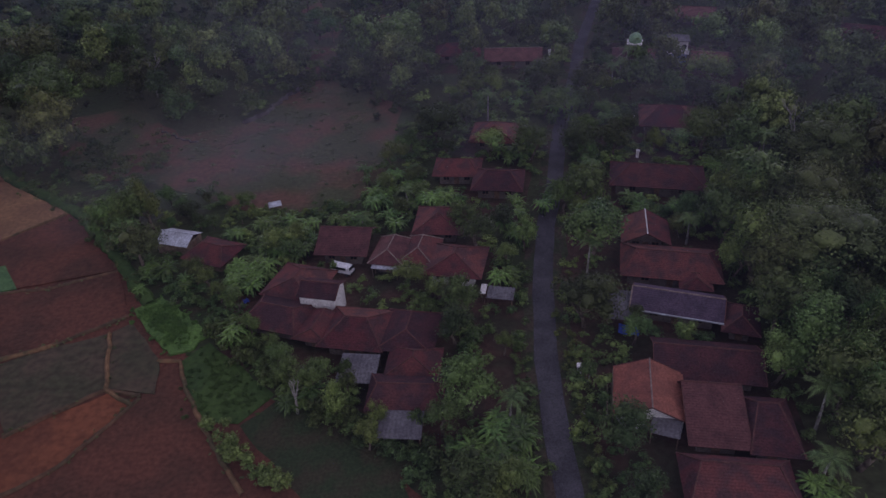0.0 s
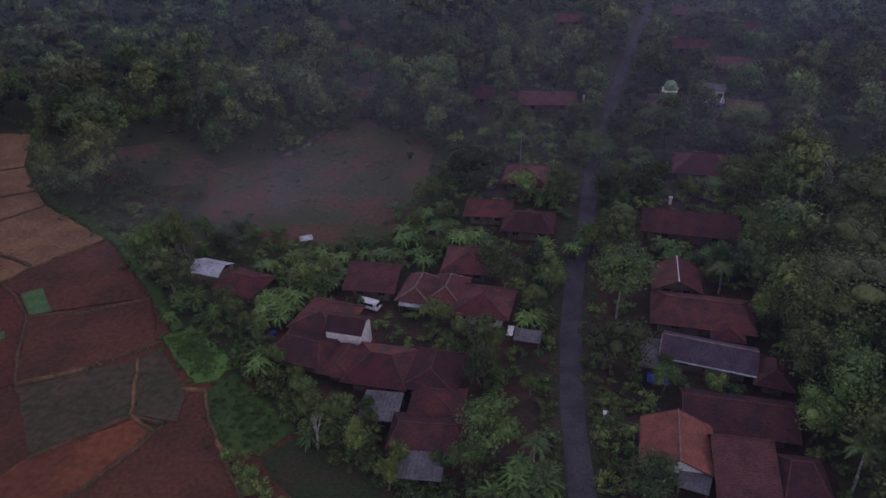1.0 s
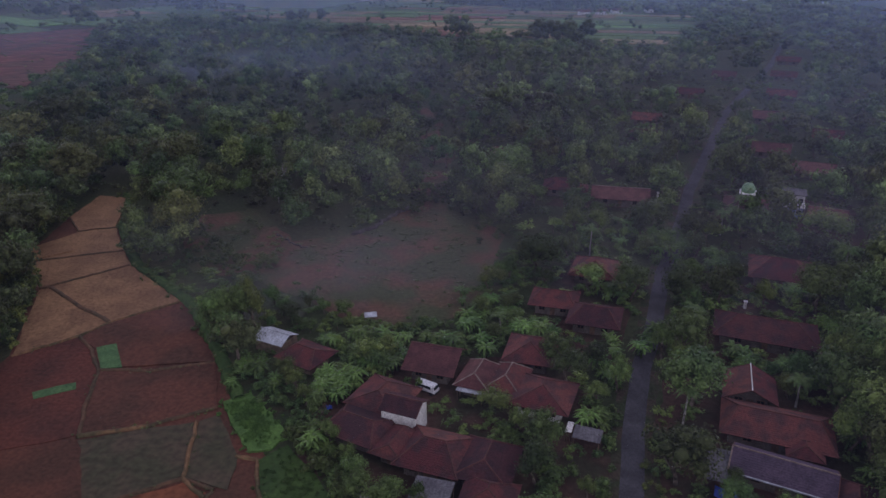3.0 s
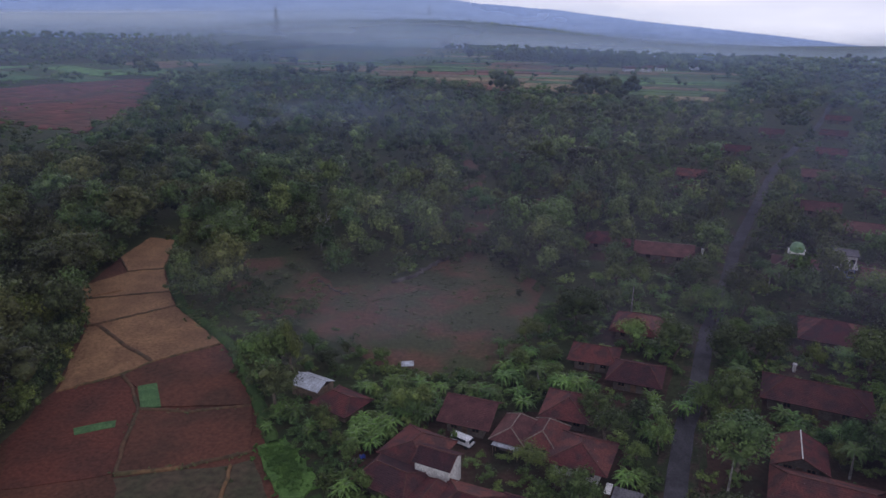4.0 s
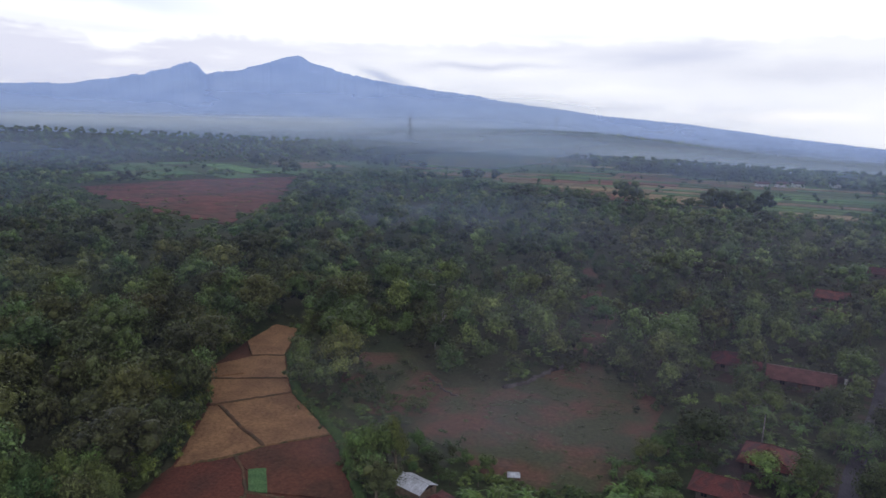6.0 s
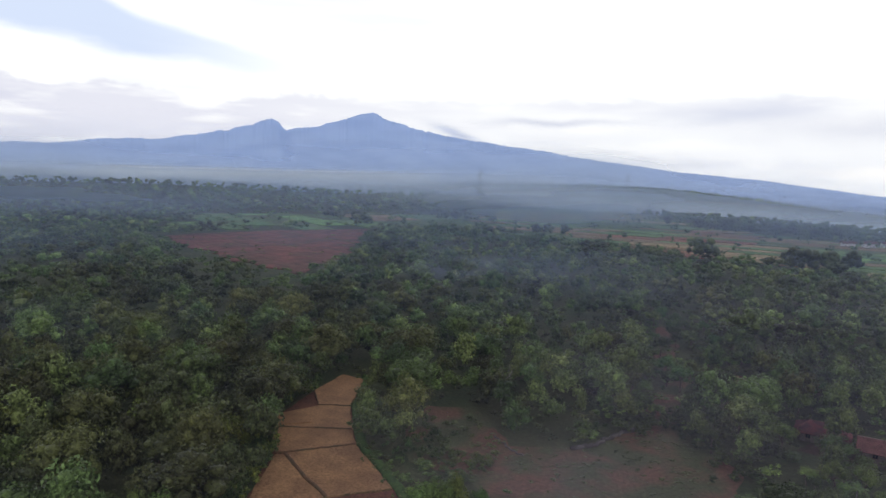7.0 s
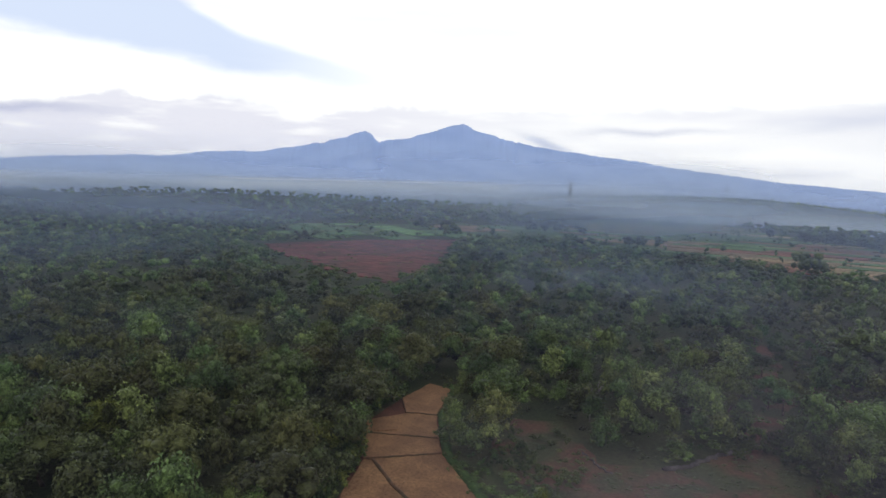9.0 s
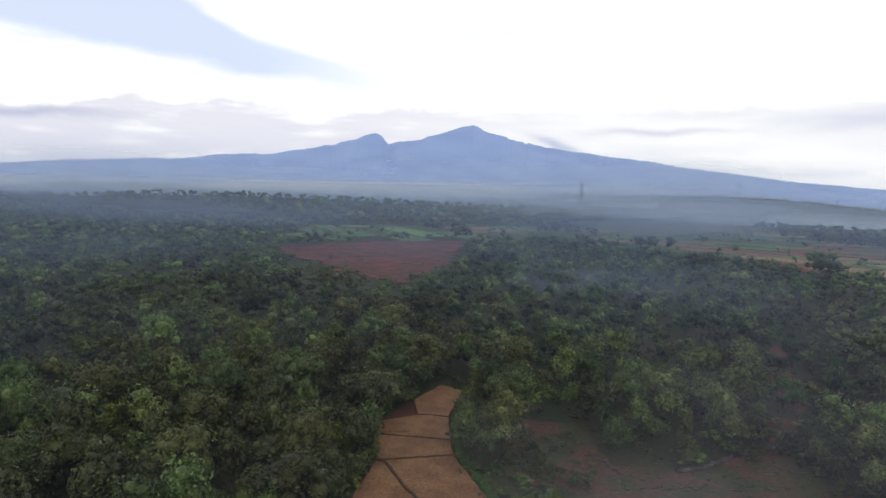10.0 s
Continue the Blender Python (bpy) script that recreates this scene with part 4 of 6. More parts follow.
def lean_to(x, y, w, d, rot, low, high, material, label, name="lean_to", group=""):
    """A single-pitch sheet roof on posts, with ribs."""
    root = tagged(base(name, x, y, rot), label, "shelter", group)
    FOOT.append((x, y, w / 2, d / 2, rot))
    s = Shape()
    n = max(8, int(w / 0.25))
    for i in range(n + 1):
        vx, up = -w / 2 + w * i / n, 0.05 * (i % 2)
        s.v += [(vx, -d / 2, low + up), (vx, d / 2, high + up), (vx, d / 2, high + up - 0.03), (vx, -d / 2, low + up - 0.03)]
    for i in range(n):
        for k in range(4):
            s.f.append((4 * i + k, 4 * i + (k + 1) % 4, 4 * i + 4 + (k + 1) % 4, 4 * i + 4 + k))
    part("sheet_roof", s, material, root)
    for px in (-w / 2 + 0.2, w / 2 - 0.2):
        for py, h in ((-d / 2 + 0.2, low), (d / 2 - 0.2, high)):
            part("post", Shape().tube((px, py, 0), (px, py, h), 0.07, 0.07, 6), M_WOOD, root)
    return root


RED, DARK = "weathered red clay tile roof", "dark mossy brown clay tile roof"
house(24.3, 59.8, 8.0, 8.0, -13, 2.8, 1.9, "y", 0, M_TILEO, M_WHITE, M_RIDGE, "house with a clean orange tile roof and pale mortar ridge", over=0.45)
house(30.8, 56.0, 6.4, 9.6, -10, 2.7, 2.0, "x", 0, M_TILEP, M_CREAM, None, "house with a long faded brown tile slope", shift=3.2)
house(36.6, 54.0, 5.4, 8.6, -10, 2.6, 1.8, "x", 0.4, M_TILED, M_CREAM, None, "small house with a dark hipped tile roof", shift=1.8)
house(33.2, 65.2, 13.0, 7.2, -12, 2.6, 1.7, "x", 0, M_TILED, M_CREAM, None, "long house with a " + DARK, shift=0.6)
house(30.2, 46.0, 11.5, 7.6, -9, 2.5, 1.8, "x", 0.5, M_TILE, M_CREAM, None, "house with a broad " + RED, shift=1.6)
house(33.2, 77.2, 12.2, 6.0, -20, 2.8, 1.7, "x", 0, M_TILEB, M_CREAM, M_RIDGE, "long house with a blue-grey tile roof and pale ridge")
BLUE = bpy.data.objects[[o.name for o in scene.objects if o.get("label", "").startswith("long house with a blue")][0]]
part("gutter", Shape().box(-6.3, -3.42, 2.36, 6.3, -3.24, 2.54), M_TIN, BLUE, "pale metal gutter")
part("side_board", Shape().tube((-6.4, -3.2, 2.6), (-6.4, 0, 4.3), 0.14, 0.14, 4), M_RIDGE, BLUE)
house(40.8, 73.2, 4.6, 6.4, -20, 2.5, 1.4, "y", 0.9, M_TILED, M_CREAM, None, "low wing with a dark red hipped tile roof", windows=False)
house(35.2, 87.2, 14.6, 8.8, -14, 2.7, 2.0, "x", 0.5, M_TILE, M_CREAM, None, "large house with a broad " + RED)
house(37.6, 82.4, 4.4, 4.0, -14, 2.4, 1.1, "y", 0.7, M_TILE, M_CREAM, None, "low annexe with a hipped red tile roof", windows=False)
house(33.8, 96.4, 7.4, 7.4, -12, 2.7, 2.0, "y", 0, M_TILE, M_CREAM, M_WHITE, "house with a dark red roof and white ridge line")
house(41.3, 115.5, 17.0, 9.5, -14, 2.8, 2.3, "x", 0.8, M_TILED, M_CREAM, None, "large house with a dark red hipped tile roof")
house(51.8, 143.0, 12.4, 12.0, -14, 2.8, 2.5, "x", 0.7, M_TILE, M_CREAM, None, "square house with a dark red hipped tile roof")
house(73.0, 178.0, 8.8, 10.5, -20, 2.9, 2.2, "x", 0, M_TILEP, M_CREAM, M_RIDGE, "house with a pale red tile roof")
house(122.0, 191.0, 13.0, 10.0, -30, 3.2, 2.6, "x", 0, M_TILE, M_WHITE, None, "white-gabled house with a dull red tile roof")
house(12.6, 139.0, 9.6, 10.0, -12, 2.7, 2.1, "y", 0.8, M_TILE, M_CREAM, None, "house with a " + RED + " half hidden by bananas")
house(3.8, 123.5, 9.0, 7.6, -8, 2.7, 1.8, "x", 0.6, M_TILE, M_CREAM, None, "house with a faded " + RED)
house(11.3, 117.4, 9.4, 8.6, -10, 2.7, 1.9, "x", 0.6, M_TILED, M_CREAM, None, "house with a " + DARK)
house(22.4, 190.0, 15.5, 9.0, -6, 2.8, 2.2, "x", 0, M_TILEP, M_CREAM, M_RIDGE, "house with two joined pale red roofs")
house(7.3, 197.0, 12.6, 9.0, -4, 2.8, 2.2, "x", 0.7, M_TILE, M_CREAM, None, "house with a " + RED + " among trees")
house(-0.3, 103.5, 8.2, 9.0, -8, 2.7, 2.0, "y", 0.9, M_TILE, M_CREAM, None, "house with a hipped " + RED)
house(-16.2, 98.2, 8.4, 8.6, -9, 2.8, 2.0, "x", 0, M_TILEP, M_CREAM, None, "pale-walled house with a faded brown tile roof", shift=1.0)
house(-8.4, 94.4, 5.6, 7.6, -14, 2.7, 1.8, "y", 0.6, M_TILEP, M_CREAM, M_RIDGE, "house with a patched orange-red tile roof")
house(-3.6, 94.2, 5.4, 7.4, -14, 2.7, 1.8, "y", 0.7, M_TILE, M_CREAM, M_RIDGE, "house with a " + RED + " and pale hips")
house(2.0, 90.6, 9.0, 8.6, -13, 2.8, 2.0, "y", 0.8, M_TILE, M_WHITE, M_RIDGER, "house with a hipped " + RED + " and white posts")
house(-22.6, 87.2, 8.6, 8.4, -20, 2.6, 1.7, "y", 0.7, M_TILE, M_CREAM, None, "house with a " + RED)
house(-18.4, 82.6, 5.6, 4.4, -14, 4.5, 1.2, "x", 0, M_TILED, M_WHITE, None, "tall white-walled room under a dark tile roof", over=0.35)
house(-24.6, 79.6, 8.6, 7.0, -20, 2.5, 1.6, "x", 0.5, M_TILED, M_CREAM, None, "house with a low dark red tile roof")
house(-12.6, 75.2, 9.0, 8.6, -12, 2.7, 2.0, "x", 0.7, M_TILE, M_CREAM, None, "house with a wide " + RED)
house(-5.2, 74.0, 7.6, 8.4, -12, 2.7, 1.9, "y", 0.6, M_TILED, M_CREAM, None, "house with a " + DARK)
house(-18.2, 76.4, 5.2, 6.4, -18, 2.4, 1.4, "y", 0.4, M_TILE, M_CREAM, None, "low kitchen wing with a red tile roof", windows=False)
house(-4.6, 67.8, 6.8, 5.6, -8, 2.5, 1.6, "y", 0.7, M_TILE, M_CREAM, M_RIDGER, "small house with a rusty hipped tile roof")
house(-5.6, 62.4, 9.2, 6.0, -6, 2.5, 1.5, "x", 0.4, M_TILED, M_CREAM, None, "house with a low dark red tile roof")
house(-38.6, 97.6, 7.8, 6.8, -24, 2.4, 1.4, "x", 0.6, M_TILE, M_BAMBOO, None, "hut with a low rusty red roof beside the tin shed")
house(-16.8, 233.0, 7.0, 7.0, -10, 2.7, 1.9, "x", 0.7, M_TILEP, M_CREAM, None, "lone house with a faded tile roof among trees")
for hx, hy, hw_, hd_, hr in ((37, 262, 11, 9, -14), (42, 292, 11, 9, -16), (78, 246, 12, 10, -16), (92, 300, 12, 10, -16), (84, 222, 12, 10, -18), (112, 352, 13, 10, -20), (130, 410, 13, 11, -20), (70, 352, 12, 9, -18), (98, 408, 12, 10, -18), (150, 470, 14, 11, -20), (104, 268, 10, 9, -20)):
    house(hx, hy, hw_, hd_, hr, 2.8, 2.2, "x", 0.6 if hx % 2 else 0, M_TILE if hy % 3 else M_TILEP, M_CREAM, None, "distant village house with a red tile roof beside the road")
for hx, hy in ((-360, 1065), (60, 860), (78, 872), (40, 850), (120, 900)):
    house(hx, hy, 14, 10, 20, 4.5, 2.5, "x", 0, M_TILEP, M_WHITE, None, "far white farmhouse among the fields")

lean_to(25.0, 54.9, 3.4, 3.0, -22, 2.0, 2.7, M_ASB, "grey fibre-cement lean-to against the orange-roofed house")
lean_to(25.0, 77.4, 3.6, 6.0, -14, 2.1, 2.8, M_ASB, "grey sheet roof over a side yard")
lean_to(-12.0, 67.2, 5.2, 5.0, -8, 2.0, 2.5, M_ASB, "grey fibre-cement roof over a back kitchen")
lean_to(-6.2, 57.2, 5.4, 4.0, -6, 1.9, 2.4, M_ASB, "grey fibre-cement roof at the field edge")
lean_to(8.3, 81.9, 4.0, 2.6, -14, 2.0, 2.4, M_ASB, "small grey roadside stall roof")
lean_to(5.8, 83.0, 0.9, 1.9, -14, 2.1, 2.5, M_WHITE, "white board leaning beside the stall", "white_board")
lean_to(-13.0, 72.0, 3.0, 1.6, -12, 2.2, 2.7, M_TIN, "pale tin awning over a doorway")
lean_to(-31.4, 114.4, 2.4, 1.4, 18, 1.0, 1.4, M_TIN, "low whitish sheet shelter at the clearing edge", "sheet_shelter")


def tin_shed(x, y, w, d, rot):
    root = tagged(base("tin_shed", x, y, rot), "small shed with a pale corrugated tin gable roof", "shed")
    FOOT.append((x, y, w / 2, d / 2, rot))
    hw, hd = w / 2, d / 2
    for q in ((-hw + 0.3, -hd + 0.3, hw - 0.3, -hd + 0.4), (-hw + 0.3, hd - 0.4, hw - 0.3, hd - 0.3), (-hw + 0.3, -hd + 0.4, -hw + 0.4, hd - 0.4), (hw - 0.4, -hd + 0.4, hw - 0.3, hd - 0.4)):
        part("wall", Shape().box(q[0], q[1], 0, q[2], q[3], 2.3), M_BAMBOO, root)
    for sgn in (-1, 1):
        s = Shape()
        n = 30
        for i in range(n + 1):
            vx, u = -hw + w * i / n, 0.05 * (i % 2)
            s.v += [(vx, sgn * hd, 2.2 + u), (vx, 0, 3.3 + u)]
        for i in range(n):
            s.f.append((2 * i, 2 * i + 2, 2 * i + 3, 2 * i + 1))
        part("sheet_roof", s, M_TIN, root)
    part("ridge_cap", Shape().tube((-hw, 0, 3.36), (hw, 0, 3.36), 0.1, 0.1, 6), M_TIN, root)
    part("door", Shape().box(hw - 0.29, -0.5, 0, hw - 0.25, 0.5, 1.9), M_WOOD, root, "dark doorway boards")


tin_shed(-45.9, 102.4, 6.6, 5.0, -19)


def mosque(x, y, rot):
    root = house(x, y, 11, 11, rot, 3.6, 2.2, "x", 0.9, M_TILED, M_CREAM, M_RIDGE, "small village mosque with a pale green dome over a tiered roof", name="mosque")
    FOOT.append((x, y, 7, 9, rot))
    drum = Shape()
    drum.box(-1.6, -1.6, 5.0, 1.6, 1.6, 6.6)
    part("drum", drum, M_CONC, root, "grey square drum")
    part("drum_cornice", Shape().box(-2.1, -2.1, 6.6, 2.1, 2.1, 6.85), M_WHITE, root)
    s = Shape()
    rows, n = 9, 20
    for i in range(rows + 1):
        a = -0.35 + (math.pi / 2 + 0.35) * i / rows
        for k in range(n):
            b = k * math.tau / n
            s.v.append((1.75 * math.cos(a) * math.cos(b), 1.75 * math.cos(a) * math.sin(b), 7.45 + 1.9 * math.sin(a)))
    for i in range(rows):
        for k in range(n):
            j = (k + 1) % n
            s.f.append((i * n + k, i * n + j, (i + 1) * n + j, (i + 1) * n + k))
    part("dome", s, M_DOME, root, "pale green onion dome", True)
    part("finial", Shape().tube((0, 0, 9.3), (0, 0, 10.4), 0.08, 0.03, 6), M_STEEL, root)


mosque(54.3, 183.0, -15)


def flat_house(x, y, w, d, rot):
    root = tagged(base("flat_house", x, y, rot), "two-storey blue and white house with a flat roof", "house", "village houses")
    FOOT.append((x, y, w / 2, d / 2, rot))
    hw, hd = w / 2, d / 2
    for q in ((-hw, -hd, hw, -hd + 0.2), (-hw, hd - 0.2, hw, hd), (-hw, -hd + 0.2, -hw + 0.2, hd - 0.2), (hw - 0.2, -hd + 0.2, hw, hd - 0.2)):
        part("wall", Shape().box(q[0], q[1], 0, q[2], q[3], 3.0), M_BLUEW, root)
        part("upper_wall", Shape().box(q[0], q[1], 3.2, q[2], q[3], 6.2), M_WHITE, root)
    part("floor_slab", Shape().box(-hw - 0.4, -hd - 1.2, 3.0, hw + 0.4, hd + 0.2, 3.2), M_WHITE, root, "white balcony slab")
    part("roof_slab", Shape().box(-hw - 0.4, -hd - 0.6, 6.2, hw + 0.4, hd + 0.4, 6.45), M_ASB, root, "grey flat roof slab")
    for k in (-1.6, 1.6):
        for z in (0.9, 4.1):
            win = part("window", Shape().box(k - 0.7, -hd - 0.05, z, k + 0.7, -hd - 0.004, z + 1.4), M_WHITE, root)
            part("pane", Shape().box(k - 0.55, -hd - 0.07, z + 0.15, k + 0.55, -hd - 0.051, z + 1.25), M_GLASS, win)
    part("rail", Shape().box(-hw - 0.35, -hd - 1.18, 3.9, hw + 0.35, -hd - 1.1, 4.0), M_WHITE, root)
    for i in range(9):
        part("baluster", Shape().box(-hw - 0.3 + i * (w + 0.6) / 8 - 0.03, -hd - 1.17, 3.2, -hw - 0.3 + i * (w + 0.6) / 8 + 0.03, -hd - 1.11, 3.9), M_WHITE, root)


flat_house(67.0, 186.0, 5.0, 5.0, -15)


def gatepost(x, y, h, rot):
    root = tagged(base("gatepost", x, y, rot), "white-painted masonry gatepost with a square cap", "gatepost", "gateposts")
    part("shaft", Shape().box(-0.28, -0.28, 0, 0.28, 0.28, h), M_WHITE, root)
    part("cap", Shape().box(-0.38, -0.38, h, 0.38, 0.38, h + 0.18), M_WHITE, root)


for g in ((33.0, 192.5, 2.6, -12), (43.1, 144.4, 2.0, -12), (44.3, 144.7, 2.0, -12), (41.2, 128.4, 1.5, -12), (17.2, 66.6, 1.2, -10)):
    gatepost(*g)


def minibus(x, y, rot):
    """A white van: body with rounded edges, windscreen, side glass, bumper, lamps and wheels."""
    root = tagged(base("van", x, y, rot), "white parked van in a front yard", "van")
    bm = bmesh.new()
    bmesh.ops.create_cube(bm, size=1, matrix=Matrix.Translation((0, 0, 1.05)) @ Matrix.Diagonal((1.65, 3.9, 1.3, 1)))
    for v in bm.verts:
        if v.co.z > 1.2:
            v.co.x *= 0.86
            v.co.y = v.co.y * 0.93 + (0.25 if v.co.y < 0 else 0)
    bmesh.ops.bevel(bm, geom=bm.edges[:], offset=0.14, segments=3, affect="EDGES")
    me = bpy.data.meshes.new("body")
    bm.to_mesh(me)
    bm.free()
    me.materials.append(M_CAR)
    part("body", me, None, root)
    part("windscreen", Shape().box(-0.62, -1.84, 1.12, 0.62, -1.66, 1.58), M_GLASS, root)
    for s_ in (-1, 1):
        part("side_glass", Shape().box(s_ * 0.775 - 0.05, -1.1, 1.12, s_ * 0.775 + 0.05, 1.4, 1.55), M_GLASS, root)
        part("headlight", Shape().box(s_ * 0.55 - 0.14, -1.99, 0.72, s_ * 0.55 + 0.14, -1.92, 0.9), M_TIN, root)
        for wy in (-1.2, 1.2):
            wheel = part("wheel", Shape().tube((s_ * 0.68, wy, 0.3), (s_ * 0.86, wy, 0.3), 0.3, 0.3, 14), M_TYRE, root)
            part("rim", Shape().tube((s_ * 0.861, wy, 0.3), (s_ * 0.88, wy, 0.3), 0.17, 0.17, 10), M_STEEL, wheel)
    part("bumper", Shape().box(-0.75, -2.02, 0.42, 0.75, -1.9, 0.58), M_TYRE, root)


minibus(-16.6, 92.4, 66)
lean_to(-9.4, 90.6, 4.4, 1.6, -14, 2.0, 2.3, M_TIN, "pale tin awning along a front wall")


def boards(x, y, rot, n, h):
    root = tagged(base("plank_fence", x, y, rot), "weathered upright plank screen beside the orange-roofed house", "fence")
    r = random.Random(4)
    for i in range(n):
        part("plank", Shape().box(-0.04, i * 0.32 - n * 0.16, 0, 0.04, i * 0.32 - n * 0.16 + 0.28, h * r.uniform(0.85, 1.1)), M_BAMBOO, root)
    for z in (0.5, h * 0.75):
        part("rail", Shape().box(0.041, -n * 0.16, z, 0.09, n * 0.16, z + 0.08), M_WOOD, root)


boards(20.0, 60.4, -13, 26, 2.6)
boards(19.2, 59.6, -13, 18, 1.8)


def tarp(x, y, rot, w, d, z):
    bm = bmesh.new()
    bmesh.ops.create_grid(bm, x_segments=10, y_segments=8, size=0.5)
    r = random.Random(int(x * 10))
    for v in bm.verts:
        v.co = Vector((v.co.x * w, v.co.y * d, 0.12 * math.sin(v.co.x * 9) + 0.1 * math.cos(v.co.y * 7) + r.uniform(-0.04, 0.04)))
    bmesh.ops.solidify(bm, geom=bm.faces[:], thickness=0.03)
    me = bpy.data.meshes.new("tarp")
    bm.to_mesh(me)
    bm.free()
    me.materials.append(M_TARP)
    ob = new("tarp", me)
    ob.matrix_basis = pose(x, y, z, 8, 0, rot)
    tagged(ob, "crumpled blue plastic tarp over stacked goods", "tarp")


tarp(25.4, 73.4, -14, 2.8, 1.8, 1.2)
tarp(-31.0, 85.6, 20, 0.9, 0.9, 0.5)
strip("stone_bank", [(-46, 157), (-42, 163), (-39, 172), (-35, 181)], 0.8, 0.1, M_STONE, "low pale quarried stone bank along the clearing", "bank", "structure", 0.7, 0.7, 0.9, 201)
strip("stone_bank", [(-66, 155), (-60, 150), (-55, 147)], 0.6, 0.0, M_STONE, "pale footpath bank beside the clearing", "bank", "structure", 0.3, 0.5, 0.9, 202)


def pylon(x, y, h, rot, z):
    """A lattice transmission tower with crossed bracing and three arms."""
    root = tagged(base("pylon", x, y, rot, z), "tall grey steel lattice pylon standing in the mist", "pylon", "pylons")

    def half(f):
        return 4.6 * (1 - f) + 0.9 * f

    for sx in (-1, 1):
        for sy in (-1, 1):
            part("leg", Shape().tube((sx * 4.6, sy * 4.6, 0), (sx * 0.9, sy * 0.9, h), 0.42, 0.3, 4), M_PYLON, root)
    s = Shape()
    n = 8
    for i in range(n):
        f, g = i / n, (i + 1) / n
        a, b = half(f), half(g)
        for p, q in (((-a, -a), (b, -b)), ((a, -a), (-b, -b)), ((-a, a), (b, b)), ((a, a), (-b, b)), ((-a, -a), (-b, b)), ((-a, a), (-b, -b)), ((a, -a), (b, b)), ((a, a), (b, -b))):
            s.tube((*p, f * h), (*q, g * h), 0.15, 0.15, 3)
    part("bracing", s, M_PYLON, root)
    for f in (0.68, 0.8, 0.92):
        part("arm", Shape().tube((-6, 0, f * h), (6, 0, f * h), 0.22, 0.22, 4), M_PYLON, root)
    part("peak", Shape().tube((0, 0, h), (0, 0, h + 3), 0.5, 0.1, 4), M_PYLON, root)


pylon(-510, 1099, 76, 20, float(terrain(-510, 1099)))
pylon(-490, 2120, 62, 20, float(terrain(-490, 2120)))


# ---- plants ----
def ico(level):
    bm = bmesh.new()
    bmesh.ops.create_icosphere(bm, subdivisions=level, radius=1)
    V = np.array([v.co[:] for v in bm.verts])
    T = np.array([[v.index for v in f.verts] for f in bm.faces])
    bm.free()
    return V, T


ICO1 = ico(1)


def leaf_cloud(rng, centre, normal, length, width, single=False):
    """Pointed leaf sprays, one or two triangles each, facing roughly along their normals."""
    n = len(centre)
    t = rng.normal(size=(n, 3))
    t -= (t * normal).sum(1, keepdims=True) * normal
    t /= np.linalg.norm(t, axis=1, keepdims=True) + 1e-9
    s = np.cross(normal, t)
    L, W = length[:, None], width[:, None]
    if single:
        V = np.stack([centre - t * L, centre + t * L * 0.8 + s * W * 1.3, centre + t * L * 0.5 - s * W * 1.3 - normal * L * 0.3], 1).reshape(-1, 3)
        return V, 3 * np.arange(n)[:, None] + [0, 1, 2]
    V = np.stack([centre - t * L, centre + s * W + normal * W * 0.3, centre + t * L - normal * L * 0.35, centre - s * W + normal * W * 0.3], 1).reshape(-1, 3)
    o = 4 * np.arange(n)[:, None]
    return V, np.concatenate([o + [0, 1, 2], o + [0, 2, 3]])


def crown(seed, lobes, leaves, size, tall=0.75, spread=0.62, core=0.75, shape=ICO1, single=False, loose=0.38):
    """A crown of radius about 1: uneven lobes, each a rough core under many leaf sprays, with gaps between them."""
    rng = np.random.default_rng(seed)
    Vs, Ts, n = [], [], 0
    a = rng.uniform(0, math.tau, lobes)
    q = np.sqrt(rng.uniform(0.0, 1, lobes))
    C = np.stack([q * np.cos(a) * spread, q * np.sin(a) * spread, rng.uniform(-0.35, 0.5, lobes) * tall + 0.42 * tall * (1 - q * q)], 1)
    R = rng.uniform(0.26, 0.44, lobes)
    per = max(1, leaves // lobes)
    for c, r in zip(C, R):
        V = shape[0] * (1 + rng.uniform(-0.28, 0.28, (len(shape[0]), 1))) * r * core + c
        Vs.append(V)
        Ts.append(shape[1] + n)
        n += len(V)
        d = rng.normal(size=(per, 3))
        d[:, 2] = np.abs(d[:, 2]) * 0.9 - 0.25
        d /= np.linalg.norm(d, axis=1, keepdims=True)
        nrm = d + rng.normal(size=(per, 3)) * loose + [0, 0, 0.3]
        nrm /= np.linalg.norm(nrm, axis=1, keepdims=True)
        V, T = leaf_cloud(rng, c + d * r * rng.uniform(0.7, 1.3 if single else 1.18, (per, 1)), nrm, size * rng.uniform(0.6, 1.4, per), size * rng.uniform(0.3, 0.6, per), single)
        Vs.append(V)
        Ts.append(T + n)
        n += len(V)
    return np.concatenate(Vs), np.concatenate(Ts)


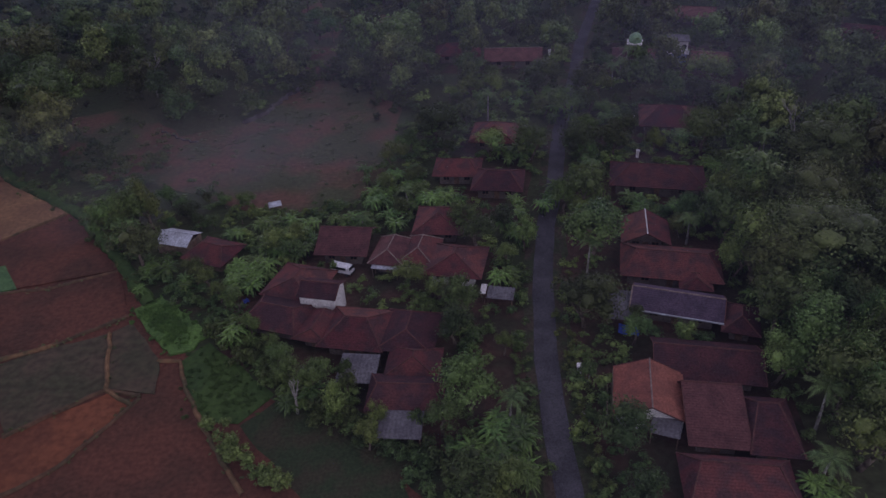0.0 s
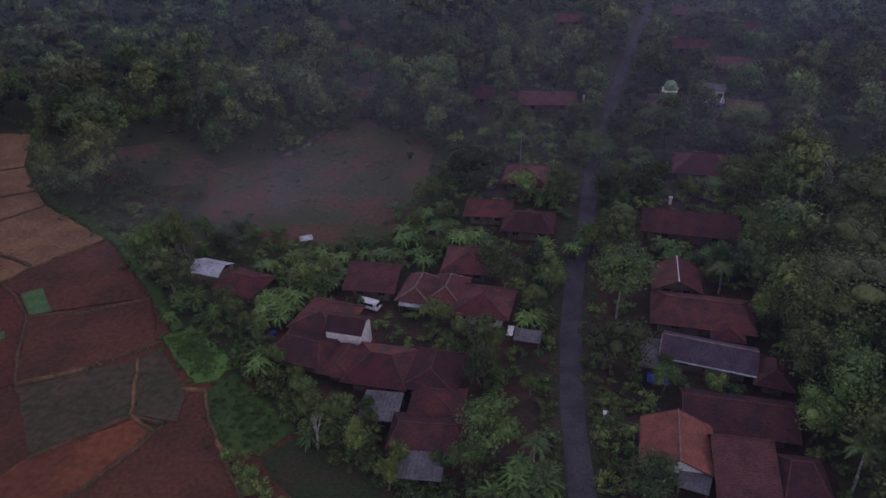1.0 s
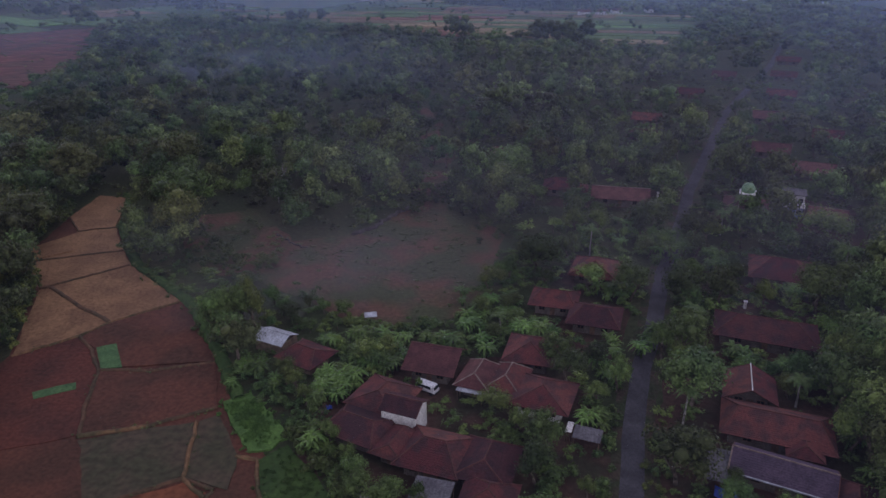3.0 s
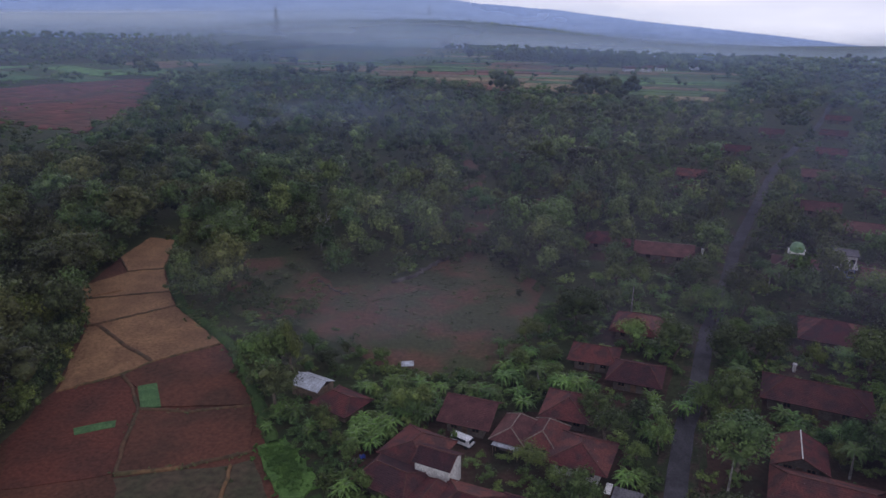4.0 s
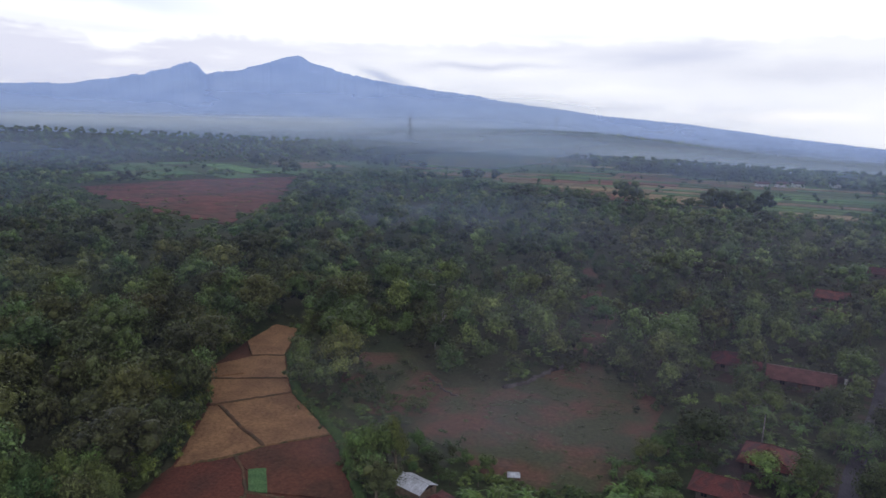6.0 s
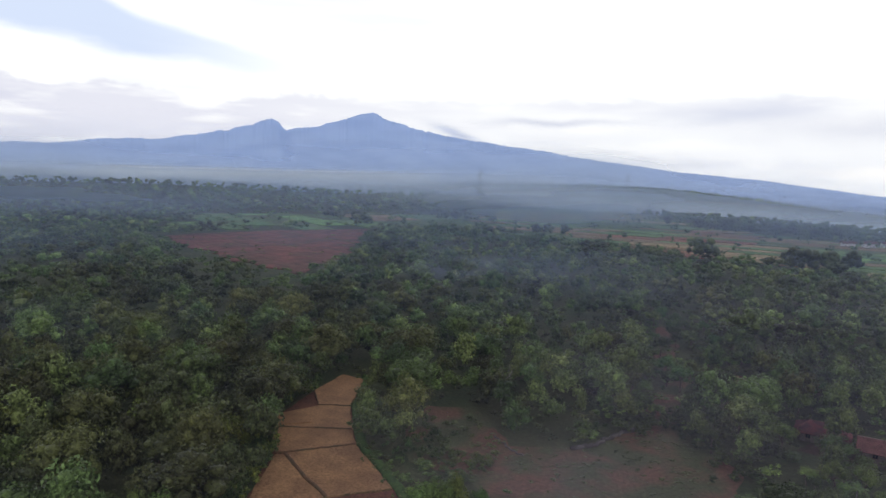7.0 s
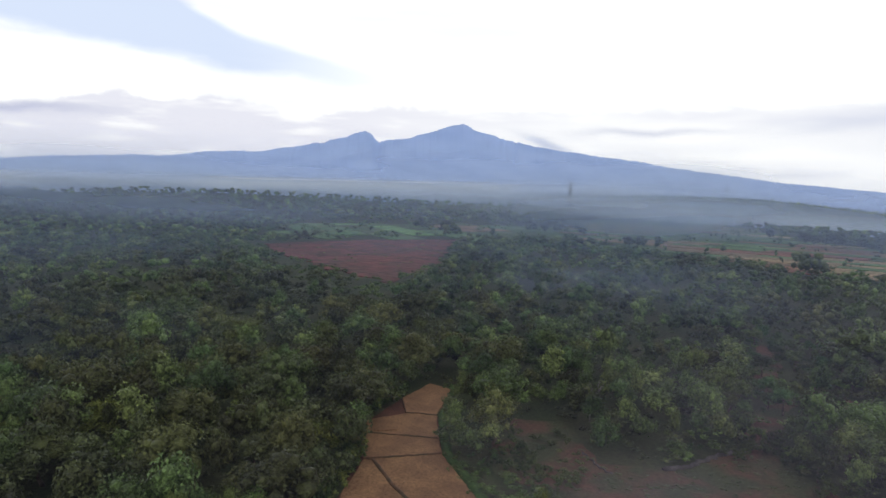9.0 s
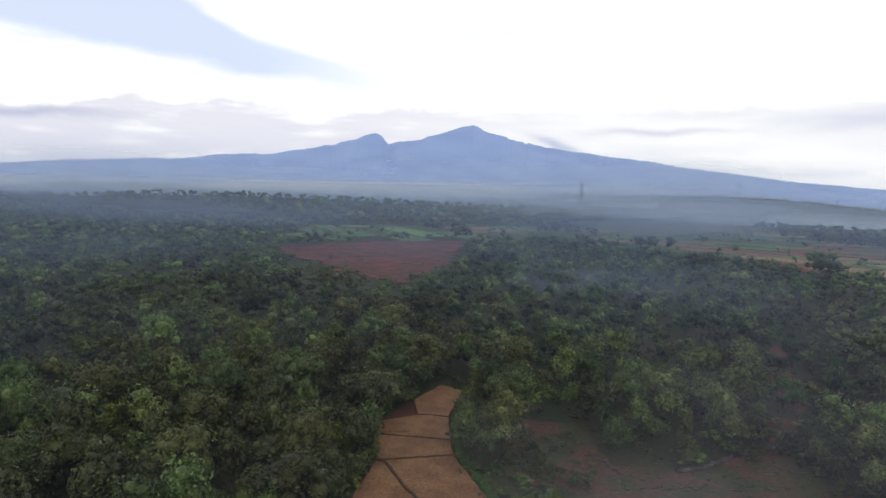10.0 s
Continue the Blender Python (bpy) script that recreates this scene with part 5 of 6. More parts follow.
def trunk_mesh(seed, material, lean=0.08):
    """A tapered trunk with a fork and limbs, 1 high, for a crown of radius about 0.6."""
    r = random.Random(seed)
    s = Shape()
    p = Vector((0, 0, -0.02))
    rad = 0.045
    for i in range(3):
        q = p + Vector((r.uniform(-lean, lean), r.uniform(-lean, lean), 0.2))
        s.tube(p, q, rad, rad * 0.85, 7)
        p, rad = q, rad * 0.85
    for k in range(5):
        a = k * math.tau / 5 + r.uniform(-0.4, 0.4)
        q = p + Vector((0.26 * math.cos(a), 0.26 * math.sin(a), r.uniform(0.12, 0.3)))
        s.tube(p - Vector((0, 0, r.uniform(0, 0.15))), q, rad * 0.6, rad * 0.2, 5)
    return s.mesh("trunk", material, True)


KINDS = {}


def tree_kind(key, name, leaf, bark, variants, lobes, leaves, size, tall, label, group):
    KINDS[key] = []
    for k in range(variants):
        V, T = crown(hash_of(key) + k, lobes, leaves * 2, size * 0.8, tall, core=0.5, single=True, loose=0.65)
        KINDS[key].append((name, trunk_mesh(k + 3, bark), tri_mesh("crown", V, T, leaf), label, group, []))


def hash_of(text):
    return sum(ord(c) * (i + 3) for i, c in enumerate(text)) % 9973


def plant(key, x, y, r, h, rnd, label=""):
    """Sets a tree of crown radius r and height h at x, y."""
    kind = rnd.choice(KINDS[key])
    name, trunk, leafy, lab, group, made = kind
    m = pose(x, y, float(terrain(x, y)), 0, 0, rnd.uniform(0, 360))
    tall = rnd.uniform(0.9, 1.1)
    if not made:
        root = new(name)
        part("trunk", trunk, None, root)
        c = part("crown", leafy, None, root)
        tagged(root, lab, "tree", group)
        made.append(root)
        root.matrix_basis = m
    else:
        root = copy_thing(made[0], m)
    for c in root.children:
        if c.name.startswith("trunk"):
            c.scale = (h * 0.8, h * 0.8, h * 0.8)
        else:
            c.location = (0, 0, h * 0.60)
            c.scale = (r, r, h * 0.5 * tall)
    if label:
        tagged(root, label)
    return root


tree_kind("broad", "broadleaf_tree", M_LEAF, M_BARK, 4, 15, 1080, 0.058, 0.8, "dense dark green broadleaf tree beside village houses", "broadleaf trees")
tree_kind("bright", "fruit_tree", M_BRIGHT, M_BARK, 4, 14, 1000, 0.058, 0.8, "bright yellow-green leafy fruit tree", "fruit trees")
tree_kind("olive", "acacia_tree", M_OLIVE, M_BARK, 3, 15, 1150, 0.049, 0.7, "olive-green feathery spreading tree", "acacia trees")
tree_kind("spread", "acacia_tree", M_OLIVE, M_BARK, 2, 34, 3200, 0.034, 0.75, "great olive-green feathery spreading tree", "acacia trees")
tree_kind("pale", "papaya_tree", M_PALM, M_BARKPALE, 2, 7, 260, 0.13, 0.6, "small pale grey-green garden tree", "garden trees")

rv = random.Random(21)
BROAD = [(24.0, 92.3, 6.9, 11), (19.6, 75.5, 5.6, 9), (19.6, 52.9, 3.9, 7), (6.2, 95.2, 3.9, 8), (2.6, 79.2, 3.3, 7), (1.4, 72.5, 3.6, 7), (2.3, 60.4, 4.4, 8), (-1.2, 57.0, 2.8, 6), (25.8, 107.5, 4.6, 9), (29, 126.2, 4.9, 9), (36.2, 128, 4.5, 8), (22.2, 107, 2.6, 7)]
BROAD2 = [(-23, 70, 2.4, 5), (25.6, 71.4, 2.4, 5), (44.5, 70.8, 5, 10), (46.3, 64.5, 4.8, 11), (52, 104, 5.3, 10), (50, 170.5, 3.6, 6.5), (57.5, 171, 3.2, 6), (45.5, 178, 3, 6), (60.5, 176, 2.6, 5), (87, 183.4, 8.7, 12), (54, 127.5, 6.1, 10), (19.1, 128.7, 5.3, 8), (0.2, 141, 6.5, 9), (27, 166.5, 6.6, 9), (-10.7, 205, 10, 11), (41.8, 100.5, 3, 7), (3.8, 102, 3.4, 6)]
BROAD3 = [(-56.5, 102.3, 2.7, 6), (-52, 117.4, 2.4, 4.6), (-57.1, 113.3, 3.2, 6), (-46, 111, 2.6, 4.5), (-36.6, 114.6, 2.2, 4), (2.4, 47.5, 3.8, 7), (20.1, 45, 3.2, 6), (10, 178, 5, 8), (30, 149, 5, 8), (36, 160, 4.5, 8), (48, 160, 4.5, 9), (60, 150, 5, 9)]
for x, y, r, h in BROAD + BROAD2 + BROAD3:
    plant("broad", x, y, r, h, rv)
BRIGHT = [(-5.8, 86.6, 3.1, 5), (-14.4, 60.6, 2.2, 6), (-17.7, 64.8, 2.8, 6), (32.3, 70.8, 1.8, 4), (44.6, 85.2, 3.2, 7), (41.2, 62.6, 3.6, 8), (46.5, 57.1, 5.8, 11), (45.1, 49.1, 5.1, 11), (65.2, 160, 6.7, 10), (11.2, 131, 4.4, 6), (-9.2, 58.6, 1.6, 4), (-12.7, 63.4, 1.6, 5)]
BRIGHT2 = [(7.6, 70.6, 1.5, 4), (-37.3, 88.6, 1.9, 5), (-28.3, 77, 1.8, 4.5), (-1.3, 84.2, 2.2, 4), (-21, 66.5, 2.2, 5), (-24.5, 72.6, 1.5, 4), (-31.6, 82.4, 1.7, 4.5), (-35, 86, 1.6, 4), (-10, 55.4, 2, 4.5), (26.6, 75.2, 1.6, 3.5), (13.6, 96, 2.2, 6), (-40, 91, 2.2, 5)]
for x, y, r, h in BRIGHT + BRIGHT2:
    plant("bright", x, y, r, h, rv)
for x, y, r, h in ((55, 83.2, 10.4, 14), (60, 96, 8, 13), (66, 76, 8, 14), (70, 112, 8, 13), (-148, 66, 9, 13), (-115, 96, 6.5, 10), (-202, 160, 12, 15)):
    plant("spread", x, y, r, h, rv)
for x, y, r, h in ((17.9, 64.6, 1.5, 4), (16.4, 57.2, 1.3, 3.6), (-13.6, 66.6, 1.4, 4.4), (-4.2, 58.0, 1.3, 3.6)):
    plant("pale", x, y, r, h, rv)


def frond(s, root, yaw, length, up, droop, leaflets, width, both=True):
    """A feathered frond: an arching rib with leaflets hanging to both sides."""
    d = Vector((math.cos(yaw), math.sin(yaw), 0))
    side = Vector((-d.y, d.x, 0))
    last = Vector(root)
    for i in range(leaflets):
        f = (i + 1) / leaflets
        p = Vector(root) + d * length * f * (1 - 0.15 * f) + Vector((0, 0, length * (up * f - droop * f * f)))
        w = width * math.sin(math.pi * min(1, 0.15 + 0.85 * f)) + 0.05
        for k in (-1, 1):
            tip = p + side * k * w + d * 0.35 * w - Vector((0, 0, 0.35 * w))
            s.face(last, p, tip)
        last = p


def palm(x, y, h, r, rnd):
    """A coconut palm: a leaning ringed trunk, arching feathered fronds, each a part, and a cluster of nuts."""
    root = tagged(base("coconut_palm", x, y, rnd.uniform(0, 360)), "coconut palm with arching grey-green fronds", "palm", "coconut palms")
    s = Shape()
    p, bend = Vector((0, 0, -0.1)), rnd.uniform(0.02, 0.1)
    for i in range(7):
        q = Vector((bend * (i + 1) ** 1.5 * 0.3, 0, h * (i + 1) / 7))
        s.tube(p, q, 0.2 - 0.014 * i, 0.18 - 0.014 * i, 8)
        p = q
    part("trunk", s, M_BARKPALE, root, "", True)
    for k in range(17):
        f = Shape()
        frond(f, p, k * 2.4 + rnd.uniform(-0.2, 0.2), r * rnd.uniform(0.8, 1.1), rnd.uniform(0.15, 0.75), rnd.uniform(0.5, 0.85), 15, 0.16 * r)
        part("frond", f, M_PALM, root)
    n = Shape()
    for k in range(5):
        a = k * math.tau / 5
        n.tube(p + Vector((0.22 * math.cos(a), 0.22 * math.sin(a), -0.42)), p + Vector((0.2 * math.cos(a), 0.2 * math.sin(a), -0.12)), 0.1, 0.08, 6)
    part("nut_cluster", n, M_BANANA, root)


for x, y, h, r in ((22.7, 88.6, 6.5, 2.6), (6.9, 57.4, 5.2, 2.4), (-14.3, 104.8, 3.0, 2.0), (40.7, 95.4, 5.0, 2.8), (48.6, 60.5, 5.0, 3.0), (39.5, 47.0, 5.5, 3.0), (48, 172, 6, 2.6), (51, 178, 7, 3.0), (60, 180, 7, 3.0), (45, 168, 6, 3.0), (54, 90, 8, 3.2), (62, 118, 9, 3.4), (50, 69, 8, 3.2), (56, 62, 8, 3.2), (43, 55, 7, 3.2), (12, 150, 7, 3.0), (-6, 112, 4, 2.4), (63, 140, 9, 3.4), (80, 160, 9, 3.4), (29, 116, 6, 2.8)):
    palm(x, y, h, r, rv)


def banana_kind(seed):
    """Three variants of a banana clump: two or three soft stems with long split, drooping blades."""
    r = random.Random(seed)
    stems, leaves = [], Shape()
    for k in range(3):
        bx, by, h = r.uniform(-0.6, 0.6), r.uniform(-0.6, 0.6), r.uniform(1.6, 2.6)
        stems.append(Shape().tube((bx, by, -0.05), (bx + r.uniform(-0.2, 0.2), by + r.uniform(-0.2, 0.2), h), 0.13, 0.08, 7).mesh("stem", M_BANANA, True))
        for i in range(11):
            a = i * 2.4 + r.uniform(-0.4, 0.4)
            d, side = Vector((math.cos(a), math.sin(a), 0)), Vector((-math.sin(a), math.cos(a), 0))
            L, up, dr, W = r.uniform(1.5, 2.3), r.uniform(0.5, 1.1), r.uniform(0.6, 1.2), r.uniform(0.13, 0.23)
            pts = [Vector((bx, by, h)) + d * L * f + Vector((0, 0, L * (up * f - dr * f * f))) for f in (0.05, 0.3, 0.55, 0.8, 1.0)]
            wid = [0.05, W, W * 1.1, W * 0.8, 0.03]
            for j in range(4):
                for sg in (-1, 1):
                    e0, e1 = pts[j] + side * sg * wid[j] - Vector((0, 0, wid[j] * 0.3)), pts[j + 1] + side * sg * wid[j + 1] - Vector((0, 0, wid[j + 1] * 0.3))
                    leaves.face(pts[j], pts[j + 1], e1, e0)
    return stems, leaves.mesh("foliage", M_BANANA)


BANANAS = [(banana_kind(k), []) for k in (11, 12, 13, 14)]


def banana(x, y, s, rnd):
    (stems, leaves), made = rnd.choice(BANANAS)
    m = pose(x, y, 0, 0, 0, rnd.uniform(0, 360)) @ Matrix.Diagonal((s, s, s, 1))
    if made:
        return copy_thing(made[0], m)
    root = tagged(new("banana_plant"), "clump of bright green banana plants with drooping blades", "banana plant", "banana plants")
    for stem in stems:
        part("stem", stem, None, root)
    tagged(part("foliage", leaves, None, root), kind="stuff")
    root.matrix_basis = m
    made.append(root)
    return root


def bamboo_kind(seed):
    """A bamboo clump: a sheaf of thin culms arching outward, feathered with narrow leaves towards their tips."""
    r, rn = random.Random(seed), np.random.default_rng(seed)
    culms, at, out = Shape(), [], []
    for k in range(30):
        a, bend, tall = r.uniform(0, math.tau), r.uniform(0.8, 3.4), r.uniform(6.0, 9.5)
        d = Vector((math.cos(a), math.sin(a), 0))
        pts = [d * 0.5 * r.random() + d * bend * f * f + Vector((0, 0, tall * (f - 0.22 * f ** 3))) for f in (0, 0.35, 0.65, 0.85, 1.0)]
        pts[0].z = -0.1
        for i in range(4):
            culms.tube(pts[i], pts[i + 1], 0.06 - 0.012 * i, 0.05 - 0.012 * i, 3)
        for _ in range(120):
            f = r.uniform(1.2, 4.0)
            i = min(3, int(f))
            at.append(pts[i].lerp(pts[i + 1], f - i) + Vector((r.gauss(0, 0.35), r.gauss(0, 0.35), r.gauss(-0.1, 0.3))))
            out.append((d.x * 0.5 + r.gauss(0, 0.5), d.y * 0.5 + r.gauss(0, 0.5), r.uniform(0.2, 1.0)))
    c, nrm = np.array([p[:] for p in at]), np.array(out)
    nrm /= np.linalg.norm(nrm, axis=1, keepdims=True)
    V, T = leaf_cloud(rn, c, nrm, rn.uniform(0.25, 0.6, len(c)), rn.uniform(0.08, 0.17, len(c)), True)
    return culms.mesh("culms", M_BARKB), tri_mesh("foliage", V, T, M_BAMBOOL)


BAMBOOS = [(bamboo_kind(k), []) for k in (5, 6, 7)]


def bamboo(x, y, s, rnd):
    (culms, leaves), made = rnd.choice(BAMBOOS)
    m = pose(x, y, 0, 0, 0, rnd.uniform(0, 360)) @ Matrix.Diagonal((s, s, s * rnd.uniform(0.8, 1.1), 1))
    if made:
        return copy_thing(made[0], m)
    root = tagged(new("bamboo_clump"), "feathery yellow-green bamboo clump at the edge of the woods", "bamboo", "bamboo clumps")
    tagged(part("culms", culms, None, root), kind="stuff")
    tagged(part("foliage", leaves, None, root), kind="stuff")
    root.matrix_basis = m
    made.append(root)
    return root


rb = random.Random(8)
for bx, by, n, sp in ((-116, 116, 6, 6), (-124, 112, 5, 6), (-113, 103, 4, 5), (-101, 98, 3, 4), (-172, 72, 6, 12), (-150, 69, 4, 8), (-146, 112, 4, 8), (-160, 90, 4, 12), (-142, 160, 3, 6), (-96, 84, 3, 4)):
    for _ in range(n):
        bamboo(bx + rb.uniform(-sp, sp), by + rb.uniform(-sp, sp), rb.uniform(0.8, 1.25), rb)

GROVES = [(33, 158, 5, 6, 8), (40, 146, 3, 4, 5), (24, 168, 5, 5, 8), (58, 160, 5, 4, 6), (55, 118, 3, 4, 5), (46, 90, 2, 4, 5), (47, 76, 2, 4, 6), (44, 100, 3, 3, 5), (2, 112, 3, 4, 6), (20, 112, 2, 5, 6), (62, 205, 5, 5, 7), (15, 158, 5, 6, 8), (6.6, 52.6, 2.6, 4.4, 20), (3.4, 52, 2, 2.4, 6), (-28, 99, 9, 8, 34), (-31, 92, 6, 6, 14), (-8, 118, 7, 9, 24), (38, 107.5, 5, 3, 10), (13.2, 104, 2.2, 8, 10), (-29, 78, 2.5, 3, 6), (15, 130.5, 5, 3, 10), (53, 96, 4, 3, 6), (41, 64.5, 3, 3, 4), (40, 44, 3, 2, 5), (-18, 63, 3, 2, 5), (51, 134, 4, 3, 6), (-13, 105, 6, 2, 8), (9, 84, 2, 4, 4), (-45, 92, 4, 4, 8), (28, 152, 4, 6, 8), (-2, 111, 4, 3, 6)]


def on_building(x, y, pad):
    for bx, by, hw, hd, rot in FOOT:
        c, s = math.cos(radians(rot)), math.sin(radians(rot))
        dx, dy = x - bx, y - by
        if abs(c * dx + s * dy) < hw + pad and abs(-s * dx + c * dy) < hd + pad:
            return True
    return False


for gx, gy, sx, sy, n in GROVES:
    done = tries = 0
    while done < n and tries < 300:
        tries += 1
        x, y = gx + rv.uniform(-sx, sx), gy + rv.uniform(-sy, sy)
        if not on_building(x, y, 0.6):
            banana(x, y, rv.uniform(0.7, 1.1), rv)
            done += 1

# ---- bare trees ----
def bare_tree(x, y, h, rot, label):
    s = Shape()
    r = random.Random(int(h * 7))

    def limb(p, d, length, rad, depth):
        q = p + d * length
        s.tube(p, q, rad, rad * 0.65, 6)
        if depth:
            for _ in range(2 + (depth > 1)):
                limb(p.lerp(q, r.uniform(0.7, 1)), (d + Vector((r.uniform(-0.6, 0.6), r.uniform(-0.6, 0.6), r.uniform(0, 0.3)))).normalized(), length * r.uniform(0.45, 0.65), rad * 0.55, depth - 1)

    limb(Vector((0, 0, -0.1)), Vector((0.06, 0.02, 1)).normalized(), h * 0.6, 0.22, 3)
    ob = new("bare_tree", s.mesh("bare_tree", M_BARKPALE, True))
    ob.matrix_basis = pose(x, y, 0, 0, 0, rot)
    tagged(ob, label, "tree", "bare trees")


bare_tree(-74, 178, 11, 30, "pale slender leafless trunk at the edge of the woods")
bare_tree(70, 123, 13, 80, "pale forked leafless tree above dark crowns")
bare_tree(-19.5, 61.8, 5, 10, "small pale dead tree by the hedge")

# ---- the woods ----
FIELD = [(-132, 182), (-119, 178), (-106, 154), (-96, 140), (-89, 132), (-68, 116), (-52, 96), (-46, 91), (-38, 84), (-33, 80), (-21, 66), (-5, 53), (2, 38), (-30, 20), (-80, 30), (-84, 60), (-89, 78), (-92.5, 93), (-105.5, 118), (-117.6, 130), (-122, 138), (-126.5, 159)]
RED_AREA = [(-530, 430), (-540, 600), (-457, 700), (-380, 560), (-290, 420), (-235, 285), (-330, 300), (-400, 345)]
FRONT1 = [(-640, 570), (-600, 490), (-530, 560), (-560, 610)]
FRONT2 = [(-368, 820), (-330, 735), (-260, 655), (-170, 625), (-115, 600), (-58, 535), (-32, 555), (35, 510), (85, 500), (98, 570), (40, 580), (-36, 635), (-67, 610), (-138, 675), (-200, 720), (-300, 745)]
TRACK = [(-42, 188), (-21, 188), (-21, 232), (-31, 262), (-39, 342), (-67, 326), (-57, 262), (-44, 236)]
road_pts = np.array(densify([p for p in ROAD], 3, False, 0, 1))
foot = np.array([(b[0], b[1], max(b[2], b[3])) for b in FOOT])


def allowed(x, y, pad):
    bad = np.zeros(x.shape, bool)
    for poly in (FIELD, CLEARING, RED_AREA, FRONT1, FRONT2, FARM1, FARM2, TRACK):
        bad |= inside(poly, x, y)
    for px, py in road_pts:
        bad |= (x - px) ** 2 + (y - py) ** 2 < (2.6 + pad) ** 2
    for fx, fy, fr in foot:
        bad |= (x - fx) ** 2 + (y - fy) ** 2 < (fr + pad) ** 2
    return ~bad


def hides_house(x, y, r, h):
    """Whether a crown at x, y would stand between the village sky and a roof, seen from the air over the fields."""
    d = math.hypot(x, y)
    reach = max(0.0, h - 2.5) * d / 65.0
    ux, uy = x / d, y / d
    for k in range(5):
        f = reach * k / 4
        if on_building(x + ux * f, y + uy * f, r * 0.35):
            return True
    return False


def hides_road(x, y, r, h):
    """Whether a crown would hang over the village road, seen from the air."""
    if y > 340 or x < -20:
        return False
    d = math.hypot(x, y)
    reach = max(0.0, 0.85 * h - 1.0) * d / 65.0
    f = np.linspace(0, reach, 6)[:, None]
    px, py = x + x / d * f, y + y / d * f
    return bool((np.hypot(road_pts[None, :, 0] - px, road_pts[None, :, 1] - py) < r * 0.6).any())


LOW = [(-78, 108), (-78, 132), (-62, 134), (-40, 122), (-12, 120), (-12, 104), (-30, 102), (-50, 106)]

# single trees of the village and the nearest wood edge
CROWDED = [(x, y, r) for x, y, r, h in BROAD + BROAD2 + BROAD3 + BRIGHT + BRIGHT2]
count = 0
for _ in range(6000):
    az, d = radians(rv.uniform(-72, 42)), math.sqrt(rv.uniform(42 ** 2, 170 ** 2))
    x, y = d * math.sin(az), d * math.cos(az)
    village = -40 < x < 46 and y < 165
    if village and rv.random() > 0.33:
        continue
    if d > 125 and not village:
        continue
    r = rv.uniform(1.6, 3.2) if village else rv.uniform(3.0, 5.2)
    h = r * rv.uniform(1.7, 2.2) if village else rv.uniform(8, 12)
    if inside(LOW, [x], [y])[0]:
        r, h = rv.uniform(1.2, 2.0), rv.uniform(2.2, 3.6)
    if not allowed(np.array([x]), np.array([y]), r * 0.5)[0] or hides_house(x, y, r, h) or hides_road(x, y, r, h):
        continue
    if village and inside(YARDS[0], [x], [y])[0] and rv.random() < 0.7:
        continue
    key = rv.choice(["broad", "broad", "bright", "olive"]) if not village else rv.choice(["broad", "bright", "bright", "broad"])
    plant(key, x, y, r, h, rv)
    CROWDED.append((x, y, r))
    count += 1
    if count >= 240:
        break


# trees crowding the far houses and the road
count = 0
for _ in range(9000):
    az_, d = radians(rv.uniform(-12, 46)), math.sqrt(rv.uniform(100 ** 2, 330 ** 2))
    x, y = d * math.sin(az_), d * math.cos(az_)
    r = rv.uniform(2.2, 4.6)
    h = r * rv.uniform(1.7, 2.3)
    if inside(CLEARING, [x], [y])[0] or inside(LOW, [x], [y])[0] or on_building(x, y, r * 0.45) or np.hypot(road_pts[:, 0] - x, road_pts[:, 1] - y).min() < 2.2 + r * 0.6:
        continue
    if 40 < x < 78 and 152 < y < 184:  # the open ground before the mosque
        continue
    if hides_road(x, y, r * 0.6, h * 0.85) or (hides_house(x, y, r * 0.7, h) and rv.random() < 0.8):
        continue
    if any((x - px) ** 2 + (y - py) ** 2 < (0.62 * (r + pr)) ** 2 for px, py, pr in CROWDED):
        continue
    CROWDED.append((x, y, r))
    plant(rv.choice(["broad", "bright", "broad", "olive"]), x, y, r, h, rv)
    count += 1
    if count >= 330:
        break


def hedge(name, line, n, spread, rad, height, leaf, label, seed):
    """Low scrub along a line."""
    rng = np.random.default_rng(seed)
    tmpl = [crown(700 + seed * 5 + k, 5, 150, 0.115, 0.8, core=0.6, single=True, loose=0.7) for k in range(4)]
    Vs, Ts, o = [], [], 0
    pts = densify(line, 0.5, False, 0, 1)
    for _ in range(n):
        px, py = pts[rng.integers(len(pts))]
        V, T = tmpl[rng.integers(4)]
        r = rad * rng.uniform(0.6, 1.3)
        a = rng.uniform(0, math.tau)
        c, s = math.cos(a), math.sin(a)
        h = height * rng.uniform(0.6, 1.3)
        W = np.stack([(c * V[:, 0] - s * V[:, 1]) * r + px + rng.normal() * spread, (s * V[:, 0] + c * V[:, 1]) * r + py + rng.normal() * spread, V[:, 2] * h * 0.7 + h * 0.45], 1)
        Vs.append(W)
        Ts.append(T + o)
        o += len(W)
    tagged(new(name, tri_mesh(name, np.concatenate(Vs), np.concatenate(Ts), leaf)), label, "shrubs", kind="stuff")


